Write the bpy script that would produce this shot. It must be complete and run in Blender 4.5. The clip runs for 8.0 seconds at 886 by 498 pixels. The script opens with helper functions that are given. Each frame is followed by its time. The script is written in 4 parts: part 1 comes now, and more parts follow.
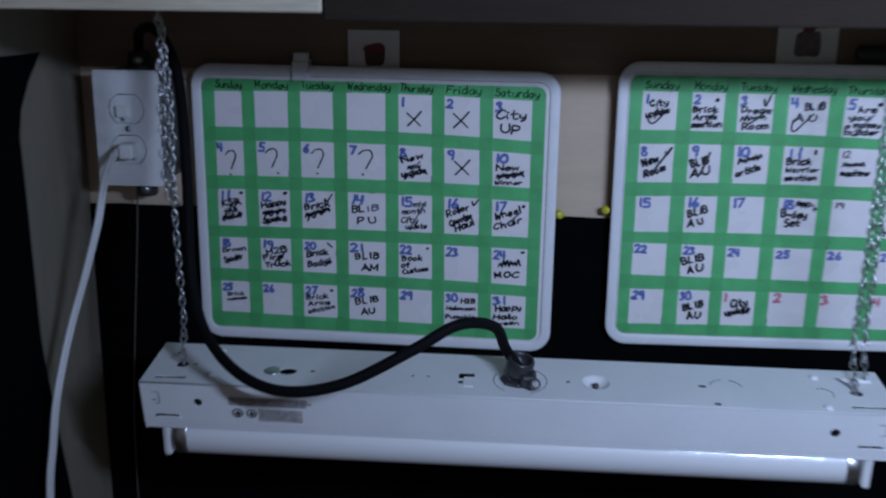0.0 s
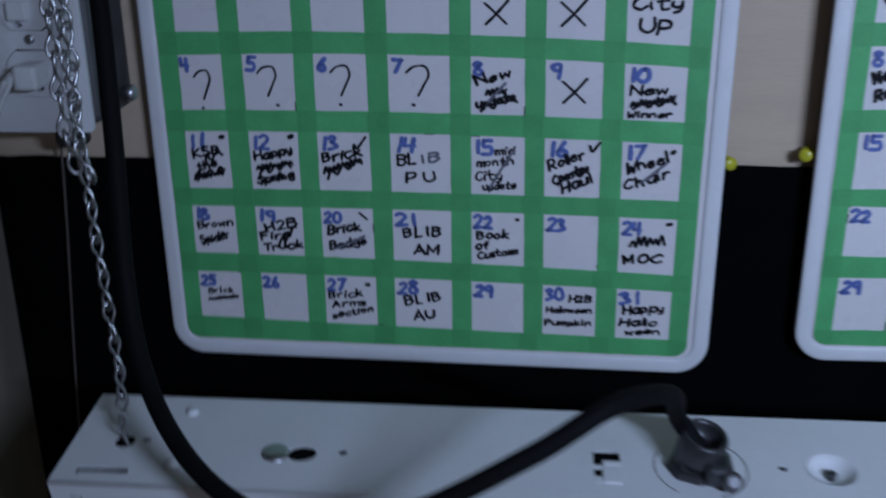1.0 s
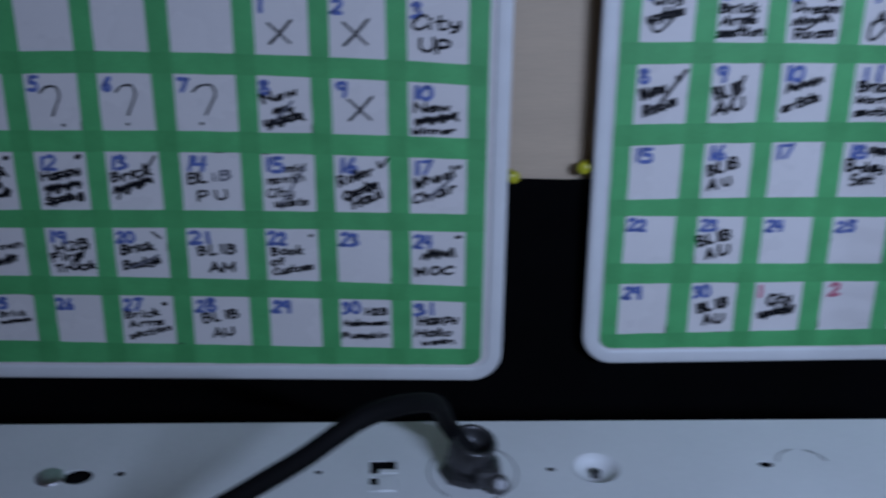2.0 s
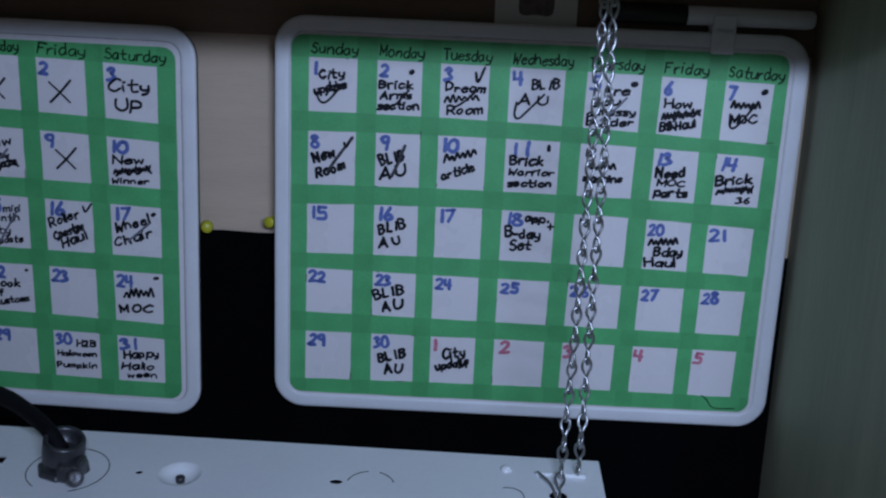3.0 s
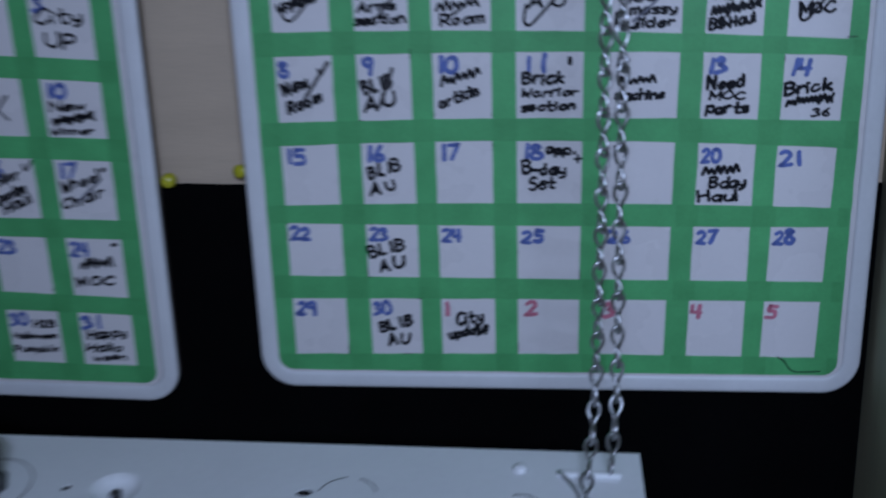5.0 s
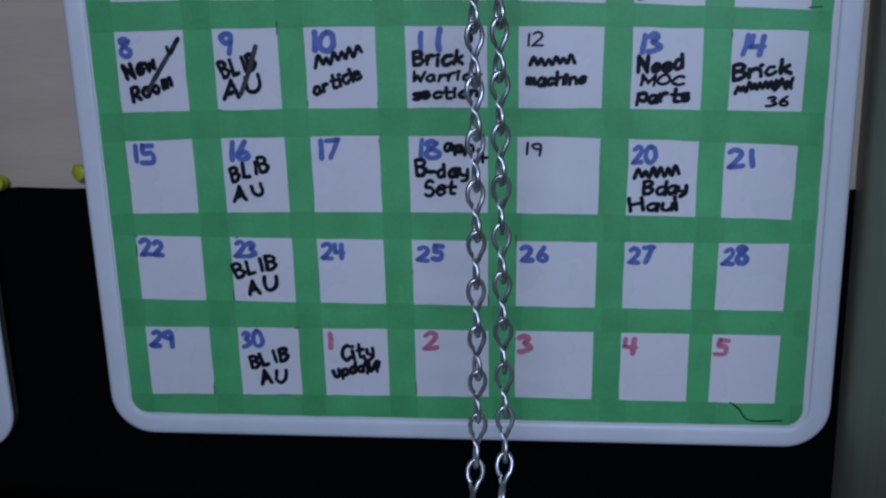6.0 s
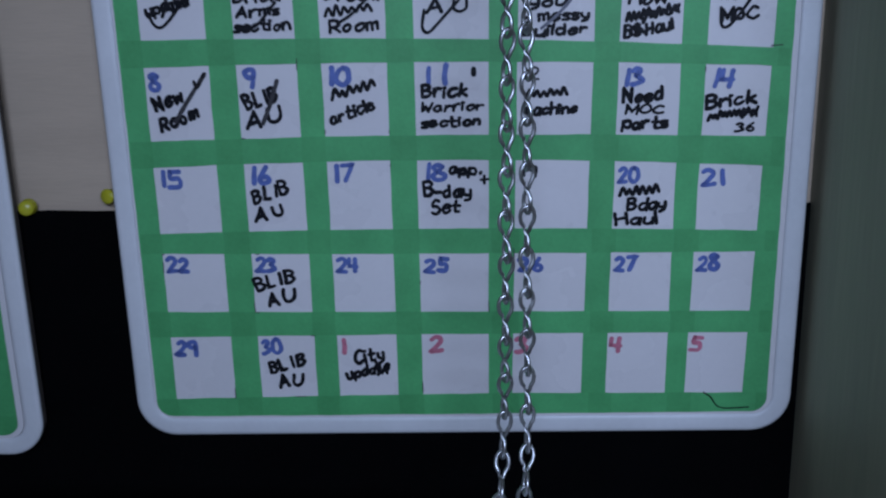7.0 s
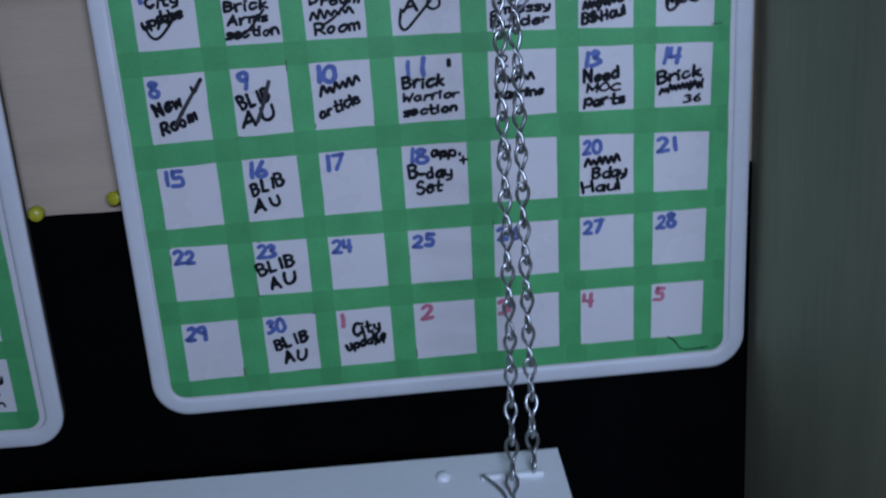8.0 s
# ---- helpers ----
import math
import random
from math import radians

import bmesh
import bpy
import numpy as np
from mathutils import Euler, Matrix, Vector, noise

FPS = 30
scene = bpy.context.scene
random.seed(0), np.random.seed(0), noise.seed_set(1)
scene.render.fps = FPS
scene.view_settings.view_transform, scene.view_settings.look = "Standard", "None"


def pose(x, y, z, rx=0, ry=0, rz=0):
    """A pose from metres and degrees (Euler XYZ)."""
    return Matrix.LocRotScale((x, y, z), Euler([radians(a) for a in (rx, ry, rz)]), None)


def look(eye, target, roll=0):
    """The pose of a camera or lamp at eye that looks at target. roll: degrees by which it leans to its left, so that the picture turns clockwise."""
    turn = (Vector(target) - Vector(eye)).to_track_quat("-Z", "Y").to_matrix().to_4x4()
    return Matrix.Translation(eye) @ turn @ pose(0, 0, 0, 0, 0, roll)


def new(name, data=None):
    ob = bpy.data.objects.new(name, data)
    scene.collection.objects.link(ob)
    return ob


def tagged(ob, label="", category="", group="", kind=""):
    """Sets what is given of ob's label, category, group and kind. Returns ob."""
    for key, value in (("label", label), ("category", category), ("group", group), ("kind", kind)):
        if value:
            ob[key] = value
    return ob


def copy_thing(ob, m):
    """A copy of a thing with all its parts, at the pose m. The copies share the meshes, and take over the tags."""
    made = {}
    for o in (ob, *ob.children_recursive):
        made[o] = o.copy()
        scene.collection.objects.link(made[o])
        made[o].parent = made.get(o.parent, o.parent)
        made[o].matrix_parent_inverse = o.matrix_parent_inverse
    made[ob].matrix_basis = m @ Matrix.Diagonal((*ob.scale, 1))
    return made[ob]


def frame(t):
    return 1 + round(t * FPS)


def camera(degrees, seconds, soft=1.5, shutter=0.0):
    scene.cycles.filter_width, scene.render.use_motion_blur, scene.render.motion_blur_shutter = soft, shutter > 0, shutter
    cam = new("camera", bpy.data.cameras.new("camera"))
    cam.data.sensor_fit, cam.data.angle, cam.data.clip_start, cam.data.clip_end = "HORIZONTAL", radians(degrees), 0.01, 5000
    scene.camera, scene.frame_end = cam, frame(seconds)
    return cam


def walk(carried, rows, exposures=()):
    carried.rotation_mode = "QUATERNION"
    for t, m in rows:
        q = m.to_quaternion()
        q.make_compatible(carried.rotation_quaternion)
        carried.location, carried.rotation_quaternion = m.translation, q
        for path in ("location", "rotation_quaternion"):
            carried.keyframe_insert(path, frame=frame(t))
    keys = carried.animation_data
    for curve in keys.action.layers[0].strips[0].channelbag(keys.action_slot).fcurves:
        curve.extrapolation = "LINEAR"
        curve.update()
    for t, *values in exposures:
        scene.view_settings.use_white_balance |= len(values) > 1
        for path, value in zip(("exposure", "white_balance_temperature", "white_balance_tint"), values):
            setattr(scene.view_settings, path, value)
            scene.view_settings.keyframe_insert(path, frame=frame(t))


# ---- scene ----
# The camera and its path.
cam = camera(44.92, 8.0, soft=2.2, shutter=0.4)
PATH = [
    (0, (-0.0435, 0.9865, 1.4006), (-0.1729, 2.9107, 0.8711), 0.56),
    (0.2, (-0.0445, 1.0959, 1.3754), (-0.2059, 3.0208, 0.8571), 0.15),
    (0.3, (-0.0420, 1.1529, 1.3737), (-0.2759, 3.0634, 0.8302), 0.85),
    (0.5, (-0.0390, 1.2367, 1.3579), (-0.3893, 3.1197, 0.7822), 0.55),
    (0.7, (-0.0652, 1.2910, 1.3468), (-0.3919, 3.1627, 0.7224), -2.01),
    (0.8, (-0.0823, 1.3160, 1.3439), (-0.3585, 3.1865, 0.6920), -2.03),
    (1, (-0.1170, 1.3690, 1.3462), (-0.2843, 3.2272, 0.6258), -0.87),
    (1.2, (-0.1657, 1.4116, 1.3381), (-0.2275, 3.2749, 0.6138), -3.80),
    (2.3, (0.0218, 1.3153, 1.3548), (0.1136, 3.2016, 0.6966), 1.21),
    (2.5, (0.0876, 1.2825, 1.3454), (0.1412, 3.1901, 0.7469), 1.60),
    (2.7, (0.1305, 1.2665, 1.3429), (0.1779, 3.1923, 0.8051), 3.12),
    (3, (0.1855, 1.2769, 1.3361), (0.1401, 3.2143, 0.8419), 2.37),
    (3.2, (0.2019, 1.2975, 1.3224), (0.1109, 3.2349, 0.8344), -0.15),
    (3.5, (0.2172, 1.3046, 1.3011), (0.0684, 3.2402, 0.8202), -0.47),
    (3.7, (0.2041, 1.2954, 1.2982), (0.0852, 3.2311, 0.8094), -0.16),
    (4, (0.1924, 1.2779, 1.2973), (0.0788, 3.2123, 0.8021), -0.84),
    (4.2, (0.1761, 1.2675, 1.3056), (0.0847, 3.1973, 0.7882), 0.92),
    (4.5, (0.1684, 1.2695, 1.3203), (0.1229, 3.1891, 0.7609), 2.76),
    (4.7, (0.1892, 1.3144, 1.3206), (0.0947, 3.2270, 0.7438), 3.07),
    (4.8, (0.2026, 1.3455, 1.3136), (0.0774, 3.2561, 0.7358), 1.36),
    (5, (0.2329, 1.4112, 1.3063), (0.0139, 3.3048, 0.7009), -1.90),
    (5.2, (0.2598, 1.4741, 1.2924), (0.0186, 3.3580, 0.6658), -1.41),
    (6.3, (0.2801, 1.5205, 1.2631), (0.0800, 3.4407, 0.7406), -1.93),
    (6.5, (0.2681, 1.5103, 1.2853), (0.1214, 3.4158, 0.6957), -1.69),
    (6.8, (0.2519, 1.4886, 1.2903), (0.1500, 3.3993, 0.7081), -1.31),
    (7, (0.2424, 1.4689, 1.2921), (0.1629, 3.3847, 0.7235), -1.38),
    (7.2, (0.2363, 1.4529, 1.2980), (0.1681, 3.3697, 0.7312), -0.82),
    (7.5, (0.2049, 1.4421, 1.2995), (0.2334, 3.3625, 0.7415), 1.11),
    (7.7, (0.2032, 1.4316, 1.3012), (0.2542, 3.3497, 0.7370), 1.02),
    (7.9, (0.2057, 1.4256, 1.3154), (0.2781, 3.3239, 0.6900), -2.89),
    (8, (0.2042, 1.4184, 1.3139), (0.2793, 3.3141, 0.6809), -4.07),
]
walk(cam, [(t, look(eye, target, roll)) for t, eye, target, roll in PATH],
     [(0.0, 0.0), (1.0, 0.0), (2.5, -0.34), (3.0, -0.41), (3.5, -0.42), (4.5, -0.38), (5.0, -0.50), (6.5, -0.50), (7.5, -0.44), (8.0, -0.40)])

# Light: a cool strip lamp hanging from the ceiling behind the camera.
WALL, FLOOR, CEIL = 2.021, 0.0, 2.55
SIDE_L, SIDE_R = -0.4715, 0.4125
world = bpy.data.worlds.new("world")
world.use_nodes = True
world.node_tree.nodes["Background"].inputs["Color"].default_value = (0.02, 0.022, 0.03, 1)
world.node_tree.nodes["Background"].inputs["Strength"].default_value = 0.05
scene.world = world
LAMP = Vector((0.44, 0.98, 1.504))
strip = bpy.data.lights.new("strip_light", "AREA")
strip.shape, strip.size, strip.size_y = "RECTANGLE", 0.56, 0.022
strip.energy, strip.color = 14.2, (0.505, 0.655, 1.0)
strip_ob = new("strip_light", strip)
strip_ob.matrix_world = look(LAMP, (0.86, 2.0, 1.16))
# Added fill beside the strip lamp: shines back into the room for more bounce.
strip_fill = strip.copy()
strip_fill.energy, strip_fill.color = 5.2, (0.62, 0.74, 1.0)
strip_fill_ob = new("strip_light_back", strip_fill)
strip_fill_ob.matrix_world = look(LAMP + Vector((-0.03, -0.11, 0.0)), (0.06, -0.4, 1.45))


# ---- materials ----
def mat(name, color, rough=0.5, metal=0.0, vary=0.0, scale=40.0, stretch=(1, 1, 1), bump=0.0, fine=400.0,
        spread=0.0, coat=0.0, spec=0.5):
    """A surface with a broad and a fine variation of its colour, fine relief and uneven gloss."""
    m = bpy.data.materials.new(name)
    m.use_nodes = True
    nt = m.node_tree
    b = nt.nodes["Principled BSDF"]
    b.inputs["Base Color"].default_value = (*color, 1)
    b.inputs["Roughness"].default_value = rough
    b.inputs["Metallic"].default_value = metal
    b.inputs["Specular IOR Level"].default_value = spec
    b.inputs["Coat Weight"].default_value = coat
    co = nt.nodes.new("ShaderNodeTexCoord")
    mp = nt.nodes.new("ShaderNodeMapping")
    mp.inputs["Scale"].default_value = stretch
    nt.links.new(co.outputs["Object"], mp.inputs["Vector"])
    broad = nt.nodes.new("ShaderNodeTexNoise")
    broad.inputs["Scale"].default_value, broad.inputs["Detail"].default_value = scale, 6
    small = nt.nodes.new("ShaderNodeTexNoise")
    small.inputs["Scale"].default_value, small.inputs["Detail"].default_value = fine, 3
    for n in (broad, small):
        nt.links.new(mp.outputs["Vector"], n.inputs["Vector"])
    if vary > 0 or spread > 0:
        mix = nt.nodes.new("ShaderNodeMath")
        mix.operation = "MULTIPLY_ADD"
        nt.links.new(small.outputs["Fac"], mix.inputs[0])
        mix.inputs[1].default_value = 0.45
        nt.links.new(broad.outputs["Fac"], mix.inputs[2])
        ramp = nt.nodes.new("ShaderNodeMapRange")
        ramp.inputs["From Min"].default_value, ramp.inputs["From Max"].default_value = 0.42, 1.02
        ramp.inputs["To Min"].default_value, ramp.inputs["To Max"].default_value = 1 - vary, 1 + vary
        nt.links.new(mix.outputs[0], ramp.inputs["Value"])
        last = ramp.outputs["Result"]
        if spread > 0:
            info = nt.nodes.new("ShaderNodeObjectInfo")
            own = nt.nodes.new("ShaderNodeMapRange")
            own.inputs["To Min"].default_value, own.inputs["To Max"].default_value = 1 - spread, 1 + spread
            nt.links.new(info.outputs["Random"], own.inputs["Value"])
            both = nt.nodes.new("ShaderNodeMath")
            both.operation = "MULTIPLY"
            nt.links.new(last, both.inputs[0])
            nt.links.new(own.outputs["Result"], both.inputs[1])
            last = both.outputs[0]
        tint = nt.nodes.new("ShaderNodeVectorMath")
        tint.operation = "SCALE"
        tint.inputs[0].default_value = color
        nt.links.new(last, tint.inputs["Scale"])
        nt.links.new(tint.outputs["Vector"], b.inputs["Base Color"])
        gloss = nt.nodes.new("ShaderNodeMapRange")
        gloss.inputs["To Min"].default_value, gloss.inputs["To Max"].default_value = max(rough - 0.12, 0.03), min(rough + 0.12, 1)
        nt.links.new(broad.outputs["Fac"], gloss.inputs["Value"])
        nt.links.new(gloss.outputs["Result"], b.inputs["Roughness"])
    if bump > 0:
        bp = nt.nodes.new("ShaderNodeBump")
        bp.inputs["Strength"].default_value, bp.inputs["Distance"].default_value = bump, 0.002
        nt.links.new(small.outputs["Fac"], bp.inputs["Height"])
        nt.links.new(bp.outputs["Normal"], b.inputs["Normal"])
    return m


PLY = mat("birch_plywood", (0.58, 0.45, 0.33), 0.62, vary=0.08, scale=9, stretch=(1, 6, 9), bump=0.10, fine=90)
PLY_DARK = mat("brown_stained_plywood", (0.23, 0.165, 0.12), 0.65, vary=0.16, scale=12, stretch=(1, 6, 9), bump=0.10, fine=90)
# Side tones hold light and shade: the left darkened, the right kept paler.
PLY_SIDE_SHADE = mat("plywood_side", (0.245, 0.210, 0.165), 0.6, vary=0.13, scale=14, stretch=(6, 5, 0.7), bump=0.12, fine=60)
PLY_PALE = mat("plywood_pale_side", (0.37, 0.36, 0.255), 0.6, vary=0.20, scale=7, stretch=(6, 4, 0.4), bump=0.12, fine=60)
STAIN = mat("dark_stained_strip", (0.024, 0.017, 0.012), 0.85, vary=0.25, scale=30, stretch=(0.6, 6, 8), bump=0.15, fine=120, spec=0.2)
PLY_EDGE = mat("plywood_edge", (0.60, 0.53, 0.40), 0.7, vary=0.22, scale=30, stretch=(0.6, 6, 8), bump=0.2, fine=120)
CLOTH = mat("black_cloth", (0.0020, 0.0020, 0.0024), 0.95, vary=0.35, scale=22, bump=0.3, fine=900, spec=0.05)
BOARD_WHITE = mat("white_melamine", (0.83, 0.785, 0.79), 0.28, vary=0.035, scale=26, bump=0.02, fine=350)
HARDBOARD_SHADE = mat("dark_hardboard", (0.085, 0.070, 0.060), 0.8, vary=0.2, scale=60, bump=0.2, fine=500, spec=0.3)
FRAME_WHITE = mat("white_plastic", (0.80, 0.80, 0.82), 0.38, vary=0.05, scale=40, bump=0.03, fine=300)
TAPE = mat("green_tape", (0.096, 0.455, 0.162), 0.5, vary=0.16, scale=52, bump=0.05, fine=500, spread=0.06)
TAPE_TWO = mat("green_tape_doubled", (0.080, 0.395, 0.136), 0.5, vary=0.16, scale=52, bump=0.05, fine=500)
INK_BLACK = mat("black_marker_ink", (0.009, 0.009, 0.013), 0.5, vary=0.3, scale=300, fine=900, spec=0.2)
INK_FADED = mat("rubbed_marker_ink", (0.16, 0.16, 0.20), 0.5, vary=0.4, scale=300, fine=900)
INK_NUMBER = mat("black_number_ink", (0.02, 0.02, 0.028), 0.45, vary=0.3, scale=250, fine=900, spec=0.3)
INK_RUBBED = mat("grey_rubbed_ink", (0.055, 0.05, 0.055), 0.5, vary=0.5, scale=260, fine=900, spec=0.3)
INK_BLUE = mat("blue_marker_ink", (0.115, 0.17, 0.46), 0.45, vary=0.25, scale=250, fine=900)
INK_RED = mat("red_marker_ink", (0.64, 0.20, 0.28), 0.45, vary=0.2, scale=250, fine=900)
INK_GREEN = mat("dark_green_marker_ink", (0.006, 0.030, 0.010), 0.5, vary=0.2, scale=250, fine=900, spec=0.2)
ENAMEL = mat("white_enamel_steel", (0.80, 0.81, 0.82), 0.46, vary=0.05, scale=18, bump=0.03, fine=260)
HOLE_SHADE = mat("dark_inside", (0.006, 0.006, 0.007), 0.95, vary=0.2, scale=60, spec=0.05)
TUBE_GLASS = mat("phosphor_tube", (0.80, 0.80, 0.80), 0.42, coat=1.0)
ALU = mat("aluminium_cap", (0.62, 0.62, 0.64), 0.32, metal=1.0, vary=0.08, scale=120)
ZINC = mat("zinc_plated_steel", (0.54, 0.54, 0.56), 0.36, metal=1.0, vary=0.12, scale=160, fine=700)
DIECAST = mat("die_cast_zinc", (0.075, 0.075, 0.08), 0.40, metal=0.6, vary=0.25, scale=140, bump=0.08, fine=600)
SCREW = mat("dull_screw_steel", (0.24, 0.24, 0.25), 0.55, metal=1.0, vary=0.25, scale=200, bump=0.2, fine=700)
GALV = mat("galvanised_box", (0.10, 0.098, 0.10), 0.55, metal=0.4, vary=0.25, scale=60, bump=0.1, fine=300)
RUBBER = mat("black_rubber_cable", (0.004, 0.004, 0.005), 0.75, vary=0.3, scale=90, bump=0.15, fine=500, spec=0.14)
PLUG_WHITE = mat("white_vinyl", (0.78, 0.78, 0.78), 0.4, vary=0.05, scale=60, fine=400)
PLATE_WHITE = mat("white_nylon_plate", (0.80, 0.80, 0.81), 0.36, vary=0.04, scale=50, fine=350)
YELLOW = mat("yellow_plastic", (0.52, 0.48, 0.03), 0.3, vary=0.05, scale=80)
CARD = mat("white_card", (0.84, 0.82, 0.81), 0.6, vary=0.05, scale=60, fine=400)
PRINT_GREY = mat("grey_brown_print", (0.17, 0.13, 0.13), 0.55, vary=0.4, scale=180)
PRINT_RED = mat("dark_red_print", (0.20, 0.035, 0.05), 0.55, vary=0.35, scale=160)
PRINT_BROWN = mat("brown_print", (0.10, 0.045, 0.04), 0.55, vary=0.35, scale=160)
LABEL_DARK = mat("dark_label_print", (0.055, 0.055, 0.06), 0.6, vary=0.4, scale=260)
LABEL_GREY = mat("greyed_label_paper", (0.46, 0.43, 0.42), 0.6, vary=0.25, scale=160)
LABEL_INK = mat("grey_label_print", (0.20, 0.19, 0.19), 0.6, vary=0.5, scale=260)
CAP_BLACK = mat("black_marker_cap", (0.012, 0.012, 0.014), 0.35, vary=0.2, scale=90)
PAINT = mat("wall_paint", (0.62, 0.55, 0.50), 0.85, vary=0.05, scale=6, bump=0.1, fine=180)
FLOORING = mat("floor_laminate", (0.26, 0.19, 0.13), 0.5, vary=0.2, scale=5, stretch=(1, 9, 1), fine=60)
CEILING = mat("ceiling_paint", (0.75, 0.74, 0.72), 0.9, vary=0.04, scale=8, bump=0.1, fine=200)
BROWN_WIRE = mat("brown_wire", (0.10, 0.08, 0.07), 0.5, vary=0.2, scale=100)


# ---- mesh helpers ----
class Geo:
    """Points and faces of one mesh."""

    def __init__(self):
        self.v, self.f, self.m, self.s = [], [], [], []

    def add(self, verts, faces, mi=0, smooth=False):
        n = len(self.v)
        self.v += [tuple(p) for p in verts]
        for q in faces:
            self.f.append(tuple(i + n for i in q))
            self.m.append(mi)
            self.s.append(smooth)
        return self

    def loops(self, rings, closed=True, mi=0, smooth=True, cap0=False, cap1=False):
        """Skins rings of equally many points."""
        k = len(rings[0])
        verts = [p for r in rings for p in r]
        faces = []
        for i in range(len(rings) - 1):
            for j in range(k if closed else k - 1):
                a, b = i * k + j, i * k + (j + 1) % k
                faces.append((a, b, b + k, a + k))
        n = len(self.v)
        self.add(verts, faces, mi, smooth)
        for on, ends in ((cap0, range(k - 1, -1, -1)), (cap1, range((len(rings) - 1) * k, len(rings) * k))):
            if on:
                self.f.append(tuple(n + i for i in ends))
                self.m.append(mi)
                self.s.append(False)
        return self

    def box(self, lo, hi, bev=0.0, mi=0):
        """A box, its upright and lying edges chamfered by bev."""
        bm = bmesh.new()
        c = [(a + b) / 2 for a, b in zip(lo, hi)]
        bmesh.ops.create_cube(bm, size=1, matrix=Matrix.Translation(c) @ Matrix.Diagonal((hi[0] - lo[0], hi[1] - lo[1], hi[2] - lo[2], 1)))
        if bev > 0:
            bmesh.ops.bevel(bm, geom=list(bm.edges), offset=bev, segments=2, affect="EDGES", profile=0.5)
        bm.verts.index_update()
        self.add([p.co for p in bm.verts], [[p.index for p in q.verts] for q in bm.faces], mi)
        bm.free()
        return self

    def tube(self, path, r, k=8, closed=False, mi=0, caps=True):
        """A round bar along a path; r is one radius or one for each point."""
        pts = [Vector(p) for p in path]
        n = len(pts)
        rad = r if isinstance(r, (list, tuple)) else [r] * n
        rings, up = [], None
        for i in range(n):
            if closed:
                d = pts[(i + 1) % n] - pts[i - 1]
            else:
                d = pts[min(i + 1, n - 1)] - pts[max(i - 1, 0)]
            d.normalize()
            if up is None:
                up = d.orthogonal().normalized()
            up = (up - d * up.dot(d)).normalized()
            side = d.cross(up)
            rings.append([pts[i] + (up * math.cos(2 * math.pi * j / k) + side * math.sin(2 * math.pi * j / k)) * rad[i] for j in range(k)])
        if closed:
            rings.append(rings[0])
        return self.loops(rings, True, mi, True, caps and not closed, caps and not closed)

    def lathe(self, profile, k=20, m=None, mi=0, smooth=True):
        """Turns (radius, height) pairs round z; m places it."""
        m = m or Matrix()
        rings = [[m @ Vector((max(r, 1e-5) * math.cos(2 * math.pi * j / k), max(r, 1e-5) * math.sin(2 * math.pi * j / k), h)) for j in range(k)] for r, h in profile]
        return self.loops(rings, True, mi, smooth, True, True)

    def mesh(self, name, *mats):
        me = bpy.data.meshes.new(name)
        me.from_pydata(self.v, [], self.f)
        for q in mats:
            me.materials.append(q)
        me.polygons.foreach_set("material_index", self.m)
        me.polygons.foreach_set("use_smooth", self.s)
        bm = bmesh.new()
        bm.from_mesh(me)
        bmesh.ops.recalc_face_normals(bm, faces=bm.faces)
        bm.to_mesh(me)
        bm.free()
        return me


def thing(name, label, category, m=None, group="", kind=""):
    """A top-level empty at its pose that will hold parts."""
    ob = new(name)
    ob.empty_display_size = 0.02
    ob.matrix_world = m or Matrix()
    return tagged(ob, label, category, group, kind)


def part(name, g, material, parent, label="", m=None):
    """One mesh object under a thing or a part."""
    mats = material if isinstance(material, (list, tuple)) else [material]
    me = g.mesh(name, *mats) if isinstance(g, Geo) else g
    if not isinstance(g, Geo) and not me.materials:
        for q in mats:
            me.materials.append(q)
    ob = new(name, me)
    ob.parent = parent
    if m is not None:
        ob.matrix_local = m
    return tagged(ob, label)


def solid(name, g, material, label, category, kind="", group="", m=None):
    """A top-level thing of one mesh."""
    mats = material if isinstance(material, (list, tuple)) else [material]
    ob = new(name, g.mesh(name, *mats) if isinstance(g, Geo) else g)
    if m is not None:
        ob.matrix_world = m
    return tagged(ob, label, category, group, kind)


def from_curve(cu):
    ob = new("shape", cu)
    bpy.context.view_layer.update()
    me = bpy.data.meshes.new_from_object(ob.evaluated_get(bpy.context.evaluated_depsgraph_get()))
    bpy.data.objects.remove(ob)
    bpy.data.curves.remove(cu)
    return me


def plate(outline, holes, thick, material):
    """A flat sheet in x and y with real holes, its top at z = 0."""
    cu = bpy.data.curves.new("sheet", "CURVE")
    cu.dimensions, cu.fill_mode, cu.extrude = "2D", "BOTH", thick / 2
    for ring in [outline] + holes:
        sp = cu.splines.new("POLY")
        sp.points.add(len(ring) - 1)
        for q, (x, y) in zip(sp.points, ring):
            q.co = (x, y, -thick / 2, 1)
        sp.use_cyclic_u = True
    me = from_curve(cu)
    me.materials.clear()
    me.materials.append(material)
    return me


def disc(x, y, rx, ry=None, k=20, a=0.0):
    ry = ry or rx
    return [(x + rx * math.cos(2 * math.pi * j / k) * math.cos(a) - ry * math.sin(2 * math.pi * j / k) * math.sin(a),
             y + rx * math.cos(2 * math.pi * j / k) * math.sin(a) + ry * math.sin(2 * math.pi * j / k) * math.cos(a)) for j in range(k)]


def rect(x0, y0, x1, y1):
    return [(x0, y0), (x1, y0), (x1, y1), (x0, y1)]


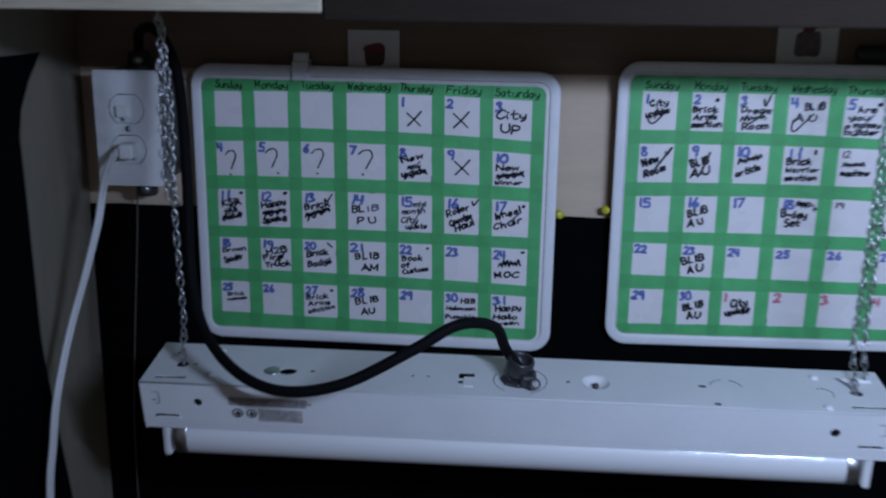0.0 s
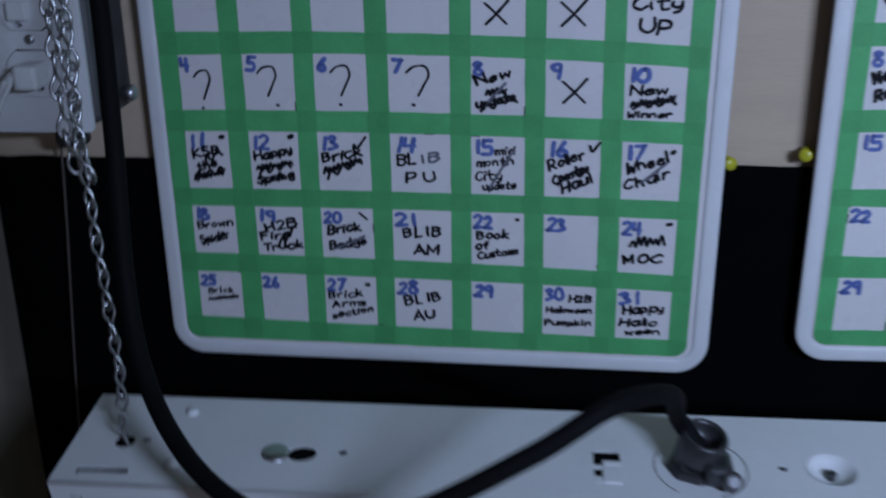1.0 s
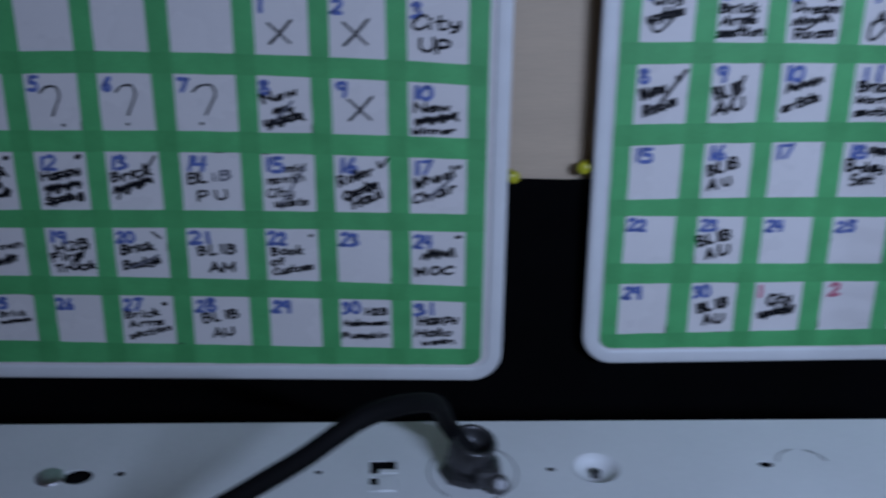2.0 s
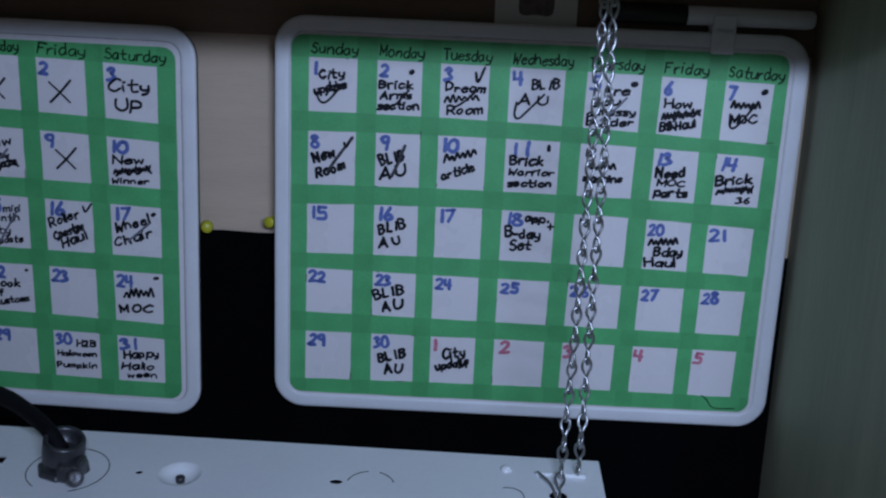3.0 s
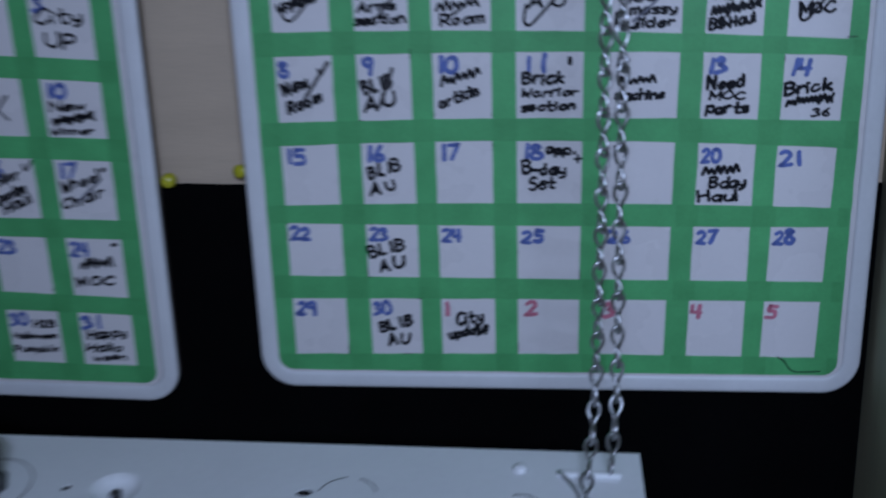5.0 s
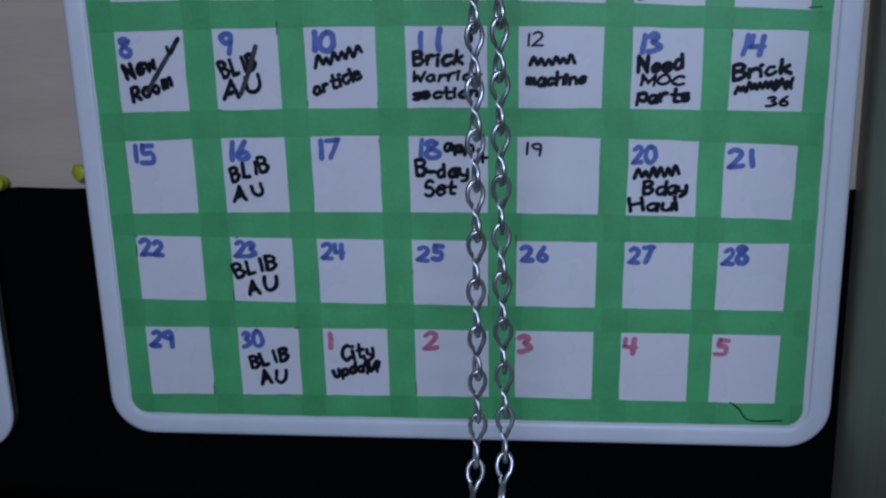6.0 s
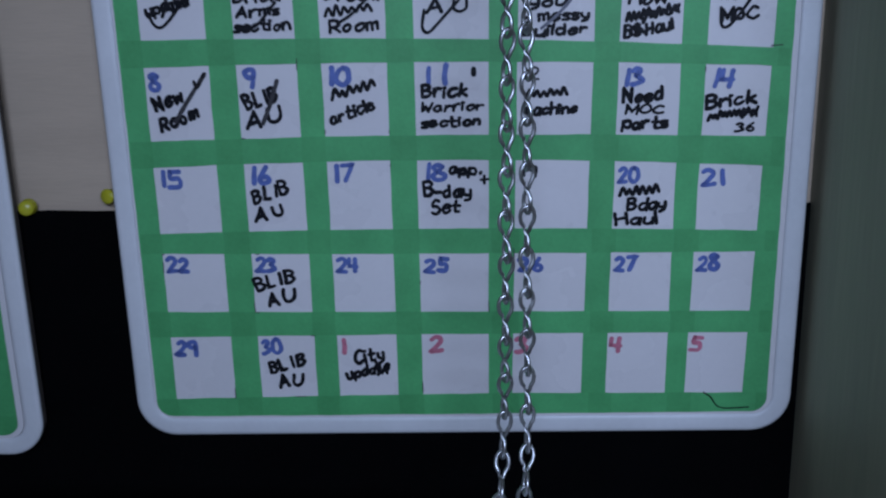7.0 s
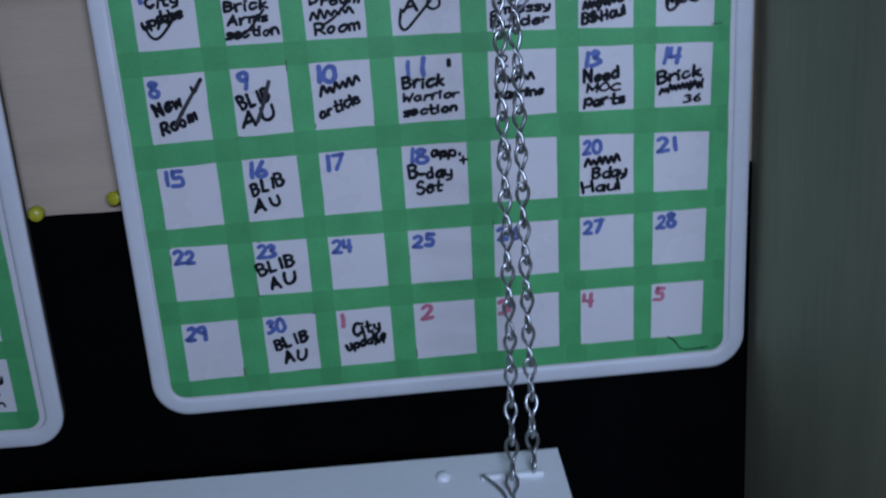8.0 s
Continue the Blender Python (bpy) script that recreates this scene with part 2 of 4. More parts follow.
def round_rect(x0, y0, x1, y1, r, k=8):
    out = []
    for cx, cy, a0 in ((x1 - r, y1 - r, 0), (x0 + r, y1 - r, 90), (x0 + r, y0 + r, 180), (x1 - r, y0 + r, 270)):
        out += [(cx + r * math.cos(radians(a0 + 90 * j / k)), cy + r * math.sin(radians(a0 + 90 * j / k))) for j in range(k + 1)]
    return out


def smooth_path(pts, n=10):
    """A Catmull-Rom line through the points."""
    p = [Vector(q) for q in pts]
    p = [2 * p[0] - p[1]] + p + [2 * p[-1] - p[-2]]
    out = []
    for i in range(1, len(p) - 2):
        for j in range(n):
            t = j / n
            a, b, c, d = p[i - 1:i + 3]
            out.append(0.5 * (2 * b + (c - a) * t + (2 * a - 5 * b + 4 * c - d) * t * t + (3 * b - a - 3 * c + d) * t ** 3))
    out.append(p[-2])
    return out


# ---- the room round the camera ----
def slab(name, lo, hi, material, label):
    return solid(name, Geo().box(lo, hi), material, label, name.split("_")[0], "structure")


slab("floor", (-1.5, -1.15, -0.10), (1.8, 2.30, FLOOR), FLOORING, "brown laminate floor of the room")
slab("ceiling", (-1.5, -1.15, CEIL), (1.8, 2.30, CEIL + 0.1), CEILING, "off-white painted ceiling")
slab("wall_north", (-1.5, 2.062, FLOOR), (1.8, 2.18, CEIL), PAINT, "plain painted wall behind the shelf unit")
slab("wall_south", (-1.5, -1.15, FLOOR), (1.8, -1.03, CEIL), PAINT, "plain painted wall")
slab("wall_west", (-1.5, -1.03, FLOOR), (-1.38, 2.062, CEIL), PAINT, "plain painted wall")
slab("wall_east", (1.68, -1.03, FLOOR), (1.8, 2.062, CEIL), PAINT, "plain painted wall")

# Housing of the strip lamp under the ceiling.
lamp_case = thing("ceiling_strip_lamp", "white steel strip lamp hanging under the ceiling", "lamp", Matrix.Translation(LAMP + Vector((0, -0.012, 0.028))) @ Matrix.Rotation(radians(-16), 4, "Z"))
part("lamp_body", Geo().box((-0.31, -0.06, -0.045), (0.31, 0.0, 0.02), 0.006), ENAMEL, lamp_case)
for sx in (-0.26, 0.26):
    part("stem", Geo().tube([(sx, -0.03, 0.02), (sx, -0.03, CEIL - LAMP.z - 0.028)], 0.004), ENAMEL, lamp_case)

# ---- the open plywood unit: back, two sides, shelf above ----
SHELF_Y, SHELF_Z = 1.660, 1.365
unit = thing("plywood_shelf_unit", "open birch plywood shelf unit, pale back board, shade-toned sides", "shelf unit", Matrix.Translation((0, 0, 0)))
part("back_panel", Geo().box((SIDE_L - 0.018, WALL, 0), (SIDE_R + 0.018, WALL + 0.018, 1.80)), PLY, unit)
part("side_panel", Geo().box((SIDE_L - 0.018, 1.662, 0), (SIDE_L, WALL, 1.80), 0.001), PLY_SIDE_SHADE, unit)
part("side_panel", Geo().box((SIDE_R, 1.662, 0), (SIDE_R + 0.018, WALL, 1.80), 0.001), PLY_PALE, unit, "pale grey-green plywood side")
part("upper_back_strip", Geo().box((SIDE_L, WALL - 0.0025, 1.2920), (SIDE_R, WALL, SHELF_Z + 0.001)), PLY_DARK, unit, "darker brown strip of the back board under the shelf")
part("shelf_board", Geo().box((SIDE_L, SHELF_Y + 0.012, SHELF_Z + 0.001), (SIDE_R, WALL, SHELF_Z + 0.019)), PLY, unit)
part("front_strip", Geo().box((SIDE_L, SHELF_Y, SHELF_Z), (-0.166, SHELF_Y + 0.012, SHELF_Z + 0.045), 0.0015), PLY_EDGE, unit, "pale planed front strip of the shelf")
part("front_strip", Geo().box((-0.165, SHELF_Y + 0.001, SHELF_Z - 0.005), (SIDE_R, SHELF_Y + 0.012, SHELF_Z + 0.045), 0.0015), STAIN, unit, "dark stained front strip of the shelf")

# ---- black cloths ----
def cloth(x0, x1, z0, z1, y, seed, nx=70, nz=40, deep=0.0025, slope=0.0):
    """A hanging sheet with soft upright folds and a slightly wavy top edge."""
    g = Geo()
    rows = []
    for k in range(nz + 1):
        w = k / nz
        line = []
        for i in range(nx + 1):
            x = x0 + (x1 - x0) * i / nx
            z = z1 - (z1 - z0) * w - slope * (x - x0) * (1 - w)
            fold = noise.noise((x * 11, z * 1.6, seed)) + 0.4 * noise.noise((x * 31, z * 4, seed + 7))
            if k == 0:
                z += 0.0012 * noise.noise((x * 40, 0, seed))
            line.append((x, y - deep * (0.5 + fold * min(1, 0.35 + w * 3)), z))
        rows.append(line)
    return g.loops(rows, False, smooth=True)


solid("black_backdrop_cloth", cloth(SIDE_L + 0.0004, SIDE_R - 0.0004, 0.35, 1.1555, WALL - 0.0030, 3.0, slope=0.0042), CLOTH,
      "matt black cloth pinned across the lower back board", "cloth")

g = Geo()
rows = []
for k in range(41):
    z = 1.314 - 0.9 * k / 40
    edge = 1.866 + 0.056 * max(0.0, 1 - (1.314 - z) / 0.065) ** 1.7 + 0.26 * max(0.0, 1.07 - z) ** 1.15 + 0.0015 * noise.noise((z * 14, 0, 2))
    rows.append([(SIDE_L + 0.005 + 0.003 * math.sin(9 * t / 12 + z * 5), 1.668 + (edge - 1.668) * t / 12, z + (0.010 * (1 - t / 12) if k == 0 else 0)) for t in range(13)])
g.loops(rows, False)
solid("black_side_cloth", g, CLOTH, "black cloth strip hanging on the unit's side panel", "cloth")


# ---- whiteboards with taped calendar grids ----
# The writer's hand: strokes of each character as points on a grid, two digits each (across, up); the line stands at 2.
HAND = {
    "A": "02 39 39 62|14 55", "B": "09 02|09 39 58 57 36 06|36 55 64 53 32 02", "C": "68 49 28 06 04 13 32 63", "D": "09 02|09 39 67 65 43 02",
    "E": "69 09 09 05 02 02 62|06 46", "F": "69 09 09 02|06 46", "G": "68 49 18 05 13 32 63 65 65 35", "H": "09 02|69 62|05 66", "I": "38 32",
    "J": "69 53 32 13|39 79", "K": "09 02|59 05 05 62", "L": "09 02 02 42", "M": "02 09 09 34 34 69 69 62", "N": "02 09 09 62 62 69",
    "O": "39 18 05 13 32 53 65 58 39", "P": "09 02|09 39 58 56 35 05", "R": "09 02|09 39 58 56 35 05|25 62", "S": "58 39 18 16 36 54 53 32 03",
    "T": "09 69|39 32", "U": "09 05 13 32 53 65 69", "V": "09 32 32 69", "W": "09 12 12 36 36 52 52 79", "Y": "09 35 35 69|35 32",
    "a": "56 26 04 12 32 55 56 52", "b": "09 02|05 26 46 54 42 02", "c": "56 26 04 12 32 53", "d": "56 26 04 12 32 54|59 52",
    "e": "04 55 46 26 04 12 32 53", "f": "59 39 28 22|06 46", "g": "56 26 04 13 33 55|56 51 30 01", "h": "09 02|04 26 46 54 52",
    "i": "06 02|08 18", "k": "09 02|46 04 04 52", "l": "09 02", "m": "06 02|05 26 35 32|35 56 66 62", "n": "06 02|04 26 46 54 52",
    "o": "26 04 12 32 54 46 26", "p": "06 00|05 26 46 54 42 03", "r": "06 02|04 26 46", "s": "46 16 05 34 43 32 02", "t": "29 23 32 52|06 56",
    "u": "06 03 12 32 54|56 52", "v": "06 22 22 46", "w": "06 12 12 35 35 52 52 66", "y": "06 04 23 43|56 53 41 10",
    "0": "39 18 05 13 32 53 65 58 39", "1": "29 22", "2": "08 29 48 46 02 02 52", "3": "08 29 48 26 26 54 43 12 02", "4": "09 05 05 55|49 42",
    "5": "59 19 19 16 46 54 42 02", "6": "49 15 13 32 53 45 15", "7": "09 59 59 22", "8": "48 29 08 26 54 42 12 04 26 48", "9": "56 26 08 39 58 52",
    ".": "22 23", "-": "05 45"}
strokes = {}


def curve2(pts, n=6):
    return [(q.x, q.y) for q in smooth_path([(a, b, 0) for a, b in pts], n)]


def letter(ch):
    """Strokes of one character, one unit from its line to a capital's top, and its width."""
    if ch not in strokes:
        lines = []
        for run in HAND[ch].split("|"):
            pts = [(int(q[0]) / 7, (int(q[1]) - 2) / 7) for q in run.split()]
            bent = [(x + 0.002 * k, y) for k, (x, y) in enumerate(pts)]
            lines.append(curve2(bent, 4))
        wide = max(x for q in lines for x, _ in q)
        strokes[ch] = (lines, wide + 0.16 if ch == "I" else wide)
    return strokes[ch]


def joined(g, draw):
    """Draws one more stroke and ties it to the last one by a hair of ink, as the pen hardly lifts."""
    n = len(g.v)
    draw()
    if n:
        g.v.append((g.v[n][0], g.v[n][1], g.v[n][2] + 0.00005))
        g.f.append((n - 1, n, len(g.v) - 1))
        g.m.append(0)
        g.s.append(False)


def write(g, text, u, v, high, width, lift, rng, pen=0.0015, rise=0.0, messy=1.0):
    """A word by marker pen from (u, v) along the board, drawn out to the width. '#' and a count stand for a word as one plain wavy stroke."""
    if text.startswith("#"):
        n = int(int(text[1:]) * 3)
        pts = []
        for k in range(n + 1):
            x = width * k / n
            pts.append((u + x + rng.uniform(-0.1, 0.1) * width / n, v + rise * x + (high * rng.uniform(0.55, 1.0) if k % 2 else high * rng.uniform(0.0, 0.25))))
        ribbon(g, curve2(pts, 5), pen, lift)
        return
    gap = 0.31
    total = sum((letter(c)[1] + gap) if c != " " else 0.45 for c in text) - gap
    sx = width / max(total, 0.12)
    if len(text) == 1:
        sx = min(sx, high)
    x = 0.0
    order = 0
    for c in text:
        if c == " ":
            x += 0.45 * sx
            continue
        lines, w = letter(c)
        a = radians(rng.uniform(-7, 7) * messy) + math.atan(rise)
        k = 1 + rng.uniform(-0.12, 0.12) * messy
        up = rng.uniform(-0.07, 0.07) * high * messy + rise * x
        skew = rng.uniform(-0.05, 0.22) * messy
        s0 = rng.uniform(0, 90)
        ca, sa = math.cos(a), math.sin(a)
        for line in lines:
            out = []
            for px, py in line:
                hx = px + 0.07 * messy * noise.noise((px * 1.7, py * 1.7, s0))
                hy = py + 0.07 * messy * noise.noise((px * 1.7, py * 1.7, s0 + 31))
                qx, qy = hx * sx * k + skew * hy * high, hy * high * k
                out.append((u + x + qx * ca - qy * sa, v + up + qx * sa + qy * ca))
            joined(g, lambda: ribbon(g, out, pen * rng.uniform(0.88, 1.12), lift + 0.000012 * order))
            order += 1
        x += (w + gap) * sx


def ribbon(g, pts, width, lift):
    """A flat pen stroke through points on the board, with round ends and a slightly uneven width."""
    p = [Vector(q) for q in pts]
    p = [q for i, q in enumerate(p) if i == 0 or (q - p[i - 1]).length > 1e-6]
    if len(p) < 2:
        p = [p[0], p[0] + Vector((width * 0.1, 0))]
    left, right = [], []
    n = len(p)
    for i in range(n):
        d = (p[min(i + 1, n - 1)] - p[max(i - 1, 0)])
        d = d.normalized() if d.length > 1e-7 else Vector((1, 0))
        w = width * (1 + 0.22 * noise.noise((p[i].x * 260, p[i].y * 260, 4.0)))
        side = Vector((-d.y, d.x)) * w / 2
        left.append(p[i] + side)
        right.append(p[i] - side)

    def cap(c, a, b, away):
        """Points round an end, from a to b."""
        r = (a - c).length
        a0 = math.atan2(a.y - c.y, a.x - c.x)
        return [c + Vector((math.cos(a0 + away * math.pi * k / 4), math.sin(a0 + away * math.pi * k / 4))) * r for k in (1, 2, 3)]

    start, stop = cap(p[0], left[0], right[0], 1), cap(p[-1], left[-1], right[-1], -1)
    verts = left + right + start + stop
    faces = [(i, n + i, n + i + 1, i + 1) for i in range(n - 1)]
    faces += [(0, 2 * n, 2 * n + 1, 2 * n + 2, n), (n - 1, 2 * n - 1, 2 * n + 5, 2 * n + 4, 2 * n + 3)]
    g.add([(q.x, -lift, q.y) for q in verts], faces)


def lerp(a, b, t):
    return a + (b - a) * t


DAYS = ("Sunday", "Monday", "Tuesday", "Wednesday", "Thursday", "Friday", "Saturday")


class Board:
    """Where the cells of one board lie, in metres from its lower left corner."""

    def __init__(self, w, h, cols_top, cols_low, rows_left, rows_right, rows_bow, green):
        self.w, self.h, self.green = w, h, green
        mm = lambda q: [x / 1000 for x in q]
        self.ct, self.cl, self.rl, self.rr, self.bow = mm(cols_top), mm(cols_low), mm(rows_left), mm(rows_right), mm(rows_bow)

    def u(self, i, v):
        t = (0.2565 - v) / 0.2322
        return lerp(self.ct[i], self.cl[i], t)

    def v(self, j, u):
        t = (u - 0.02) / 0.31
        return lerp(self.rl[j], self.rr[j], t) + 4 * t * (1 - t) * self.bow[j]

    def cell(self, r, c):
        vm = (self.rl[2 * r] + self.rl[2 * r + 1]) / 2
        u0, u1 = self.u(2 * c, vm), self.u(2 * c + 1, vm)
        um = (u0 + u1) / 2
        return u0, u1, self.v(2 * r + 1, um), self.v(2 * r, um)


def board_parts(root, B, seed):
    """White body with a rounded rim, and the strips of tape."""
    g = Geo()
    rim = 0.0095

    def ring(inset, y):
        return [(x, y, z) for x, z in round_rect(inset, inset, B.w - inset, B.h - inset, 0.021 - min(inset, 0.013), 9)]

    g.loops([ring(0.0004, 0.0030), ring(0, 0.0026), ring(0, 0.0008), ring(0.0008, -0.0001), ring(0.0025, -0.0005), ring(rim - 0.002, -0.0005),
             ring(rim, -0.0003), ring(rim + 0.0005, 0.0002), ring(rim + 0.0005, 0.0040)])
    part("rim", g, FRAME_WHITE, root, "rounded white plastic rim")
    # The backing's dark tone also stands in for the shadow beside the board.
    g = Geo().loops([ring(0.0007, 0.0029), ring(0.0007, 0.0080), ring(0.0012, 0.0085)], smooth=False, cap1=True)
    part("backing", g, HARDBOARD_SHADE, root, "dark hardboard back, its bare edge also standing for the shadow beside it")
    g = Geo()
    a = ring(rim + 0.0008, 0.0)
    b = ring(rim + 0.0008, 0.0070)
    g.loops([a, b], smooth=False, cap0=True, cap1=True)
    part("writing_surface", g, BOARD_WHITE, root)
    gl, gr, gb, gt = B.green

    def wob(x, k):
        return 0.00035 * noise.noise((x * 90, k * 3.7, seed))

    def cut(d, r=0.0085):
        """How far the tape's outer edge draws in at a rounded corner, d from its end."""
        return r - math.sqrt(max(r * r - (r - d) ** 2, 0.0)) if d < r else 0.0

    ends = (0.0, 0.0006, 0.0018, 0.0036, 0.0060, 0.0085)

    # Upright strips first, then the level ones over them.
    for i in range(8):
        g = Geo()
        left, right = [], []
        vs = [gt - d for d in ends] + [lerp(gt, gb, k / 24) for k in range(1, 24)] + [gb + d for d in reversed(ends)]
        n = len(vs) - 1
        for v in vs:
            inset = cut(min(gt - v, v - gb))
            e0 = gl + inset if i == 0 else B.u(2 * i - 1, v)
            e1 = gr - inset if i == 7 else B.u(2 * i, v)
            left.append((e0 + wob(v, i), v))
            right.append((e1 + wob(v, i + 20), v))
        for y, flip in ((-0.00030, 0), (0.0, 1)):
            pts = [(u, y, v) for u, v in left] + [(u, y, v) for u, v in right]
            g.add(pts, [(k, k + 1, n + k + 2, n + k + 1) for k in range(n)])
        part("tape_strip", g, TAPE, root)
    for j in range(6):
        g = Geo()
        cuts = [gl] + B.ct + [gr]
        us = []
        for q in range(len(cuts) - 1):
            m = 5 if q % 2 else 3
            us += [(lerp(cuts[q], cuts[q + 1], t / m), q % 2) for t in range(m)]
        first, last = B.ct[0], B.ct[13]
        us = [p for p in us if gl + 0.009 < p[0] < gr - 0.009]
        gl, gr = B.green[0] + (0.0010 if 0 < j < 5 else 0), B.green[1] - (0.0010 if 0 < j < 5 else 0)
        us = [(gl + d, int(gl + d >= first)) for d in ends] + us + [(gr - d, int(gr - d < last)) for d in reversed(ends)]
        low, high = [], []
        for u, kind in us:
            inset = cut(min(u - gl, gr - u)) if j in (0, 5) else 0.0
            top = gt - inset if j == 0 else B.v(2 * j - 1, u)
            bot = gb + inset if j == 5 else B.v(2 * j, u)
            low.append((u, bot + wob(u, j + 50)))
            high.append((u, top + wob(u, j + 80)))
        n = len(us)
        P = [(u, -0.00055, v) for u, v in low] + [(u, -0.00055, v) for u, v in high]
        for k in range(n - 1):
            g.add([P[k], P[k + 1], P[n + k + 1], P[n + k]], [(0, 1, 2, 3)], 0 if us[k][1] else 1)
        part("tape_strip", g, [TAPE, TAPE_TWO], root)


def knife_marks(root, B, seed, count=13):
    """Short dark nicks where the tape was cut along the squares."""
    rng = random.Random(seed)
    for k in range(count):
        r, c = rng.randrange(5), rng.randrange(7)
        u0, u1, v0, v1 = B.cell(r, c)
        g = Geo()
        long = rng.choice((0.0012, 0.0020, 0.0055))
        if rng.random() < 0.5:
            x, y = rng.choice((u0, u1)), lerp(v0, v1, rng.choice((0.0, 0.04, 0.92, rng.random())))
            ribbon(g, [(x, y), (x + rng.uniform(-0.0003, 0.0003), y + long)], 0.0005, 0.0009)
        else:
            x, y = lerp(u0, u1, rng.choice((0.0, 0.95, rng.random()))), rng.choice((v0, v1))
            ribbon(g, [(x, y), (x + long, y + rng.uniform(-0.0004, 0.0004))], 0.0005, 0.0009)
        part("knife_mark", g, INK_RUBBED, root)


def day(root, B, r, c, number, ink=None, at=(0.07, 0.71), wide=0.31, tall=0.215, pen=0.0024):
    """The number of one day in the corner of its square, in a broad pen."""
    rng = random.Random(1000 + r * 7 + c + len(root.name))
    u0, u1, v0, v1 = B.cell(r, c)
    g = Geo()
    w = (u1 - u0) * (wide if len(number) > 1 else wide * 0.48)
    write(g, number, u0 + (u1 - u0) * at[0], v0 + (v1 - v0) * at[1], (v1 - v0) * tall, w, 0.00075, rng, pen=pen, messy=0.8)
    part("day_number", g, ink or INK_BLUE, root)


def jot(root, B, r, c, *lines, pen=0.0016, ink=None):
    """What is written in one day's square: words with their start, line, end, height and rise, in shares of the square."""
    rng = random.Random(r * 7 + c + 31 * len(lines))
    u0, u1, v0, v1 = B.cell(r, c)
    w, h = u1 - u0, v1 - v0
    for text, x0, y0, x1, tall, rise in lines:
        g = Geo()
        write(g, text, u0 + x0 * w, v0 + (y0 + 0.02) * h, tall * h * 0.80, (x1 - x0) * w * 0.97, 0.00080, rng, pen=min(pen * 1.04, tall * h * 0.29), rise=rise)
        part("written_line", g, ink or INK_BLACK, root)


def mark(root, B, r, c, *points, name="pen_stroke", pen=0.0015, ink=None):
    """One stroke of the pen across a square, through points in shares of the square."""
    u0, u1, v0, v1 = B.cell(r, c)
    g = Geo()
    pts = [(lerp(u0, u1, x), lerp(v0, v1, y)) for x, y in points]
    ribbon(g, curve2(pts) if len(pts) > 2 else pts, pen, 0.00098)
    part(name, g, ink or INK_BLACK, root)


def scribble(root, B, r, c, x0, y0, x1, y1, turns=3, pen=0.0017):
    """A quick zigzag that blots out a word."""
    rng = random.Random(r * 11 + c)
    pts = []
    for k in range(2 * turns + 1):
        t = k / (2 * turns)
        pts.append((lerp(x0, x1, t) + rng.uniform(-0.04, 0.04), lerp(y0, y1, t) + (0.055 if k % 2 else -0.055) + rng.uniform(-0.02, 0.02)))
    mark(root, B, r, c, *pts, pen=pen)


def cross_mark(root, B, r, c, x, y, size):
    u0, u1, v0, v1 = B.cell(r, c)
    u, v, k = lerp(u0, u1, x), lerp(v0, v1, y), size * (u1 - u0)
    g = Geo()
    ribbon(g, curve2([(u - k, v + k * 0.9), (u - k * 0.1, v + k * 0.1), (u + k, v - k * 0.95)]), 0.0013, 0.0008)
    ribbon(g, curve2([(u + k * 1.1, v + k * 1.15), (u + k * 0.1, v), (u - k * 0.9, v - k)]), 0.0017, 0.00082)
    part("cross_mark", g, INK_BLACK, root)


def question(root, B, r, c, x, y, dot):
    """A tall question mark: hook, stem and a small dot."""
    u0, u1, v0, v1 = B.cell(r, c)
    w, h = u1 - u0, v1 - v0
    g = Geo()
    ribbon(g, curve2([(u0 + (x + a) * w, v0 + (y + b) * h) for a, b in ((-0.22, 0.16), (-0.10, 0.26), (0.08, 0.27), (0.14, 0.12), (0.06, -0.06), (-0.03, -0.24))]), 0.0013, 0.0008)
    ribbon(g, [(u0 + (x + dot) * w, v0 + (y - 0.40) * h), (u0 + (x + dot + 0.02) * w, v0 + (y - 0.41) * h)], 0.0017, 0.0008)
    part("question_mark", g, INK_BLACK, root)


def headings(root, B, seed):
    """Weekday names in dark green above the columns."""
    rng = random.Random(seed)
    for c in range(7):
        u0, u1, v0, v1 = B.cell(0, c)
        g = Geo()
        write(g, DAYS[c], u0 + 0.0015, v1 + 0.0032, 0.0068, (u1 - u0) * (1.12 if c == 6 else 1.08 if c == 3 else 0.96), 0.00085, rng, pen=0.0012, messy=0.7, rise=-0.02)
        part("weekday_heading", g, INK_GREEN, root)


def board_pose(x, y, z, yaw, roll, pitch):
    """Lower left front corner; yaw, roll and lean in radians."""
    return Matrix.Translation((x, y, z)) @ Matrix.Rotation(yaw, 4, "Z") @ Matrix.Rotation(-roll, 4, "Y") @ Matrix.Rotation(pitch, 4, "X")


BW, BH = 0.3556, 0.2794
ONE = Board(BW, BH,
            (23.1, 49.7, 62.2, 94.9, 107.2, 138.7, 152.2, 189.6, 202.2, 234.1, 246.1, 279.9, 292.3, 329.3),
            (21.4, 50.8, 64.5, 94.6, 106.5, 141.1, 153.0, 190.5, 203.1, 236.9, 249.1, 283.0, 296.1, 330.1),
            (253.1, 218.5, 204.4, 170.1, 156.5, 119.1, 107.0, 74.7, 61.3, 28.6),
            (252.2, 213.9, 201.3, 168.3, 154.8, 118.9, 106.9, 69.6, 58.3, 24.3),
            (2.7, 3.1, 3.6, 2.1, 2.2, 1.1, 1.3, 1.3, 1.1, -0.4),
            (0.0108, 0.3420, 0.0125, 0.2655))
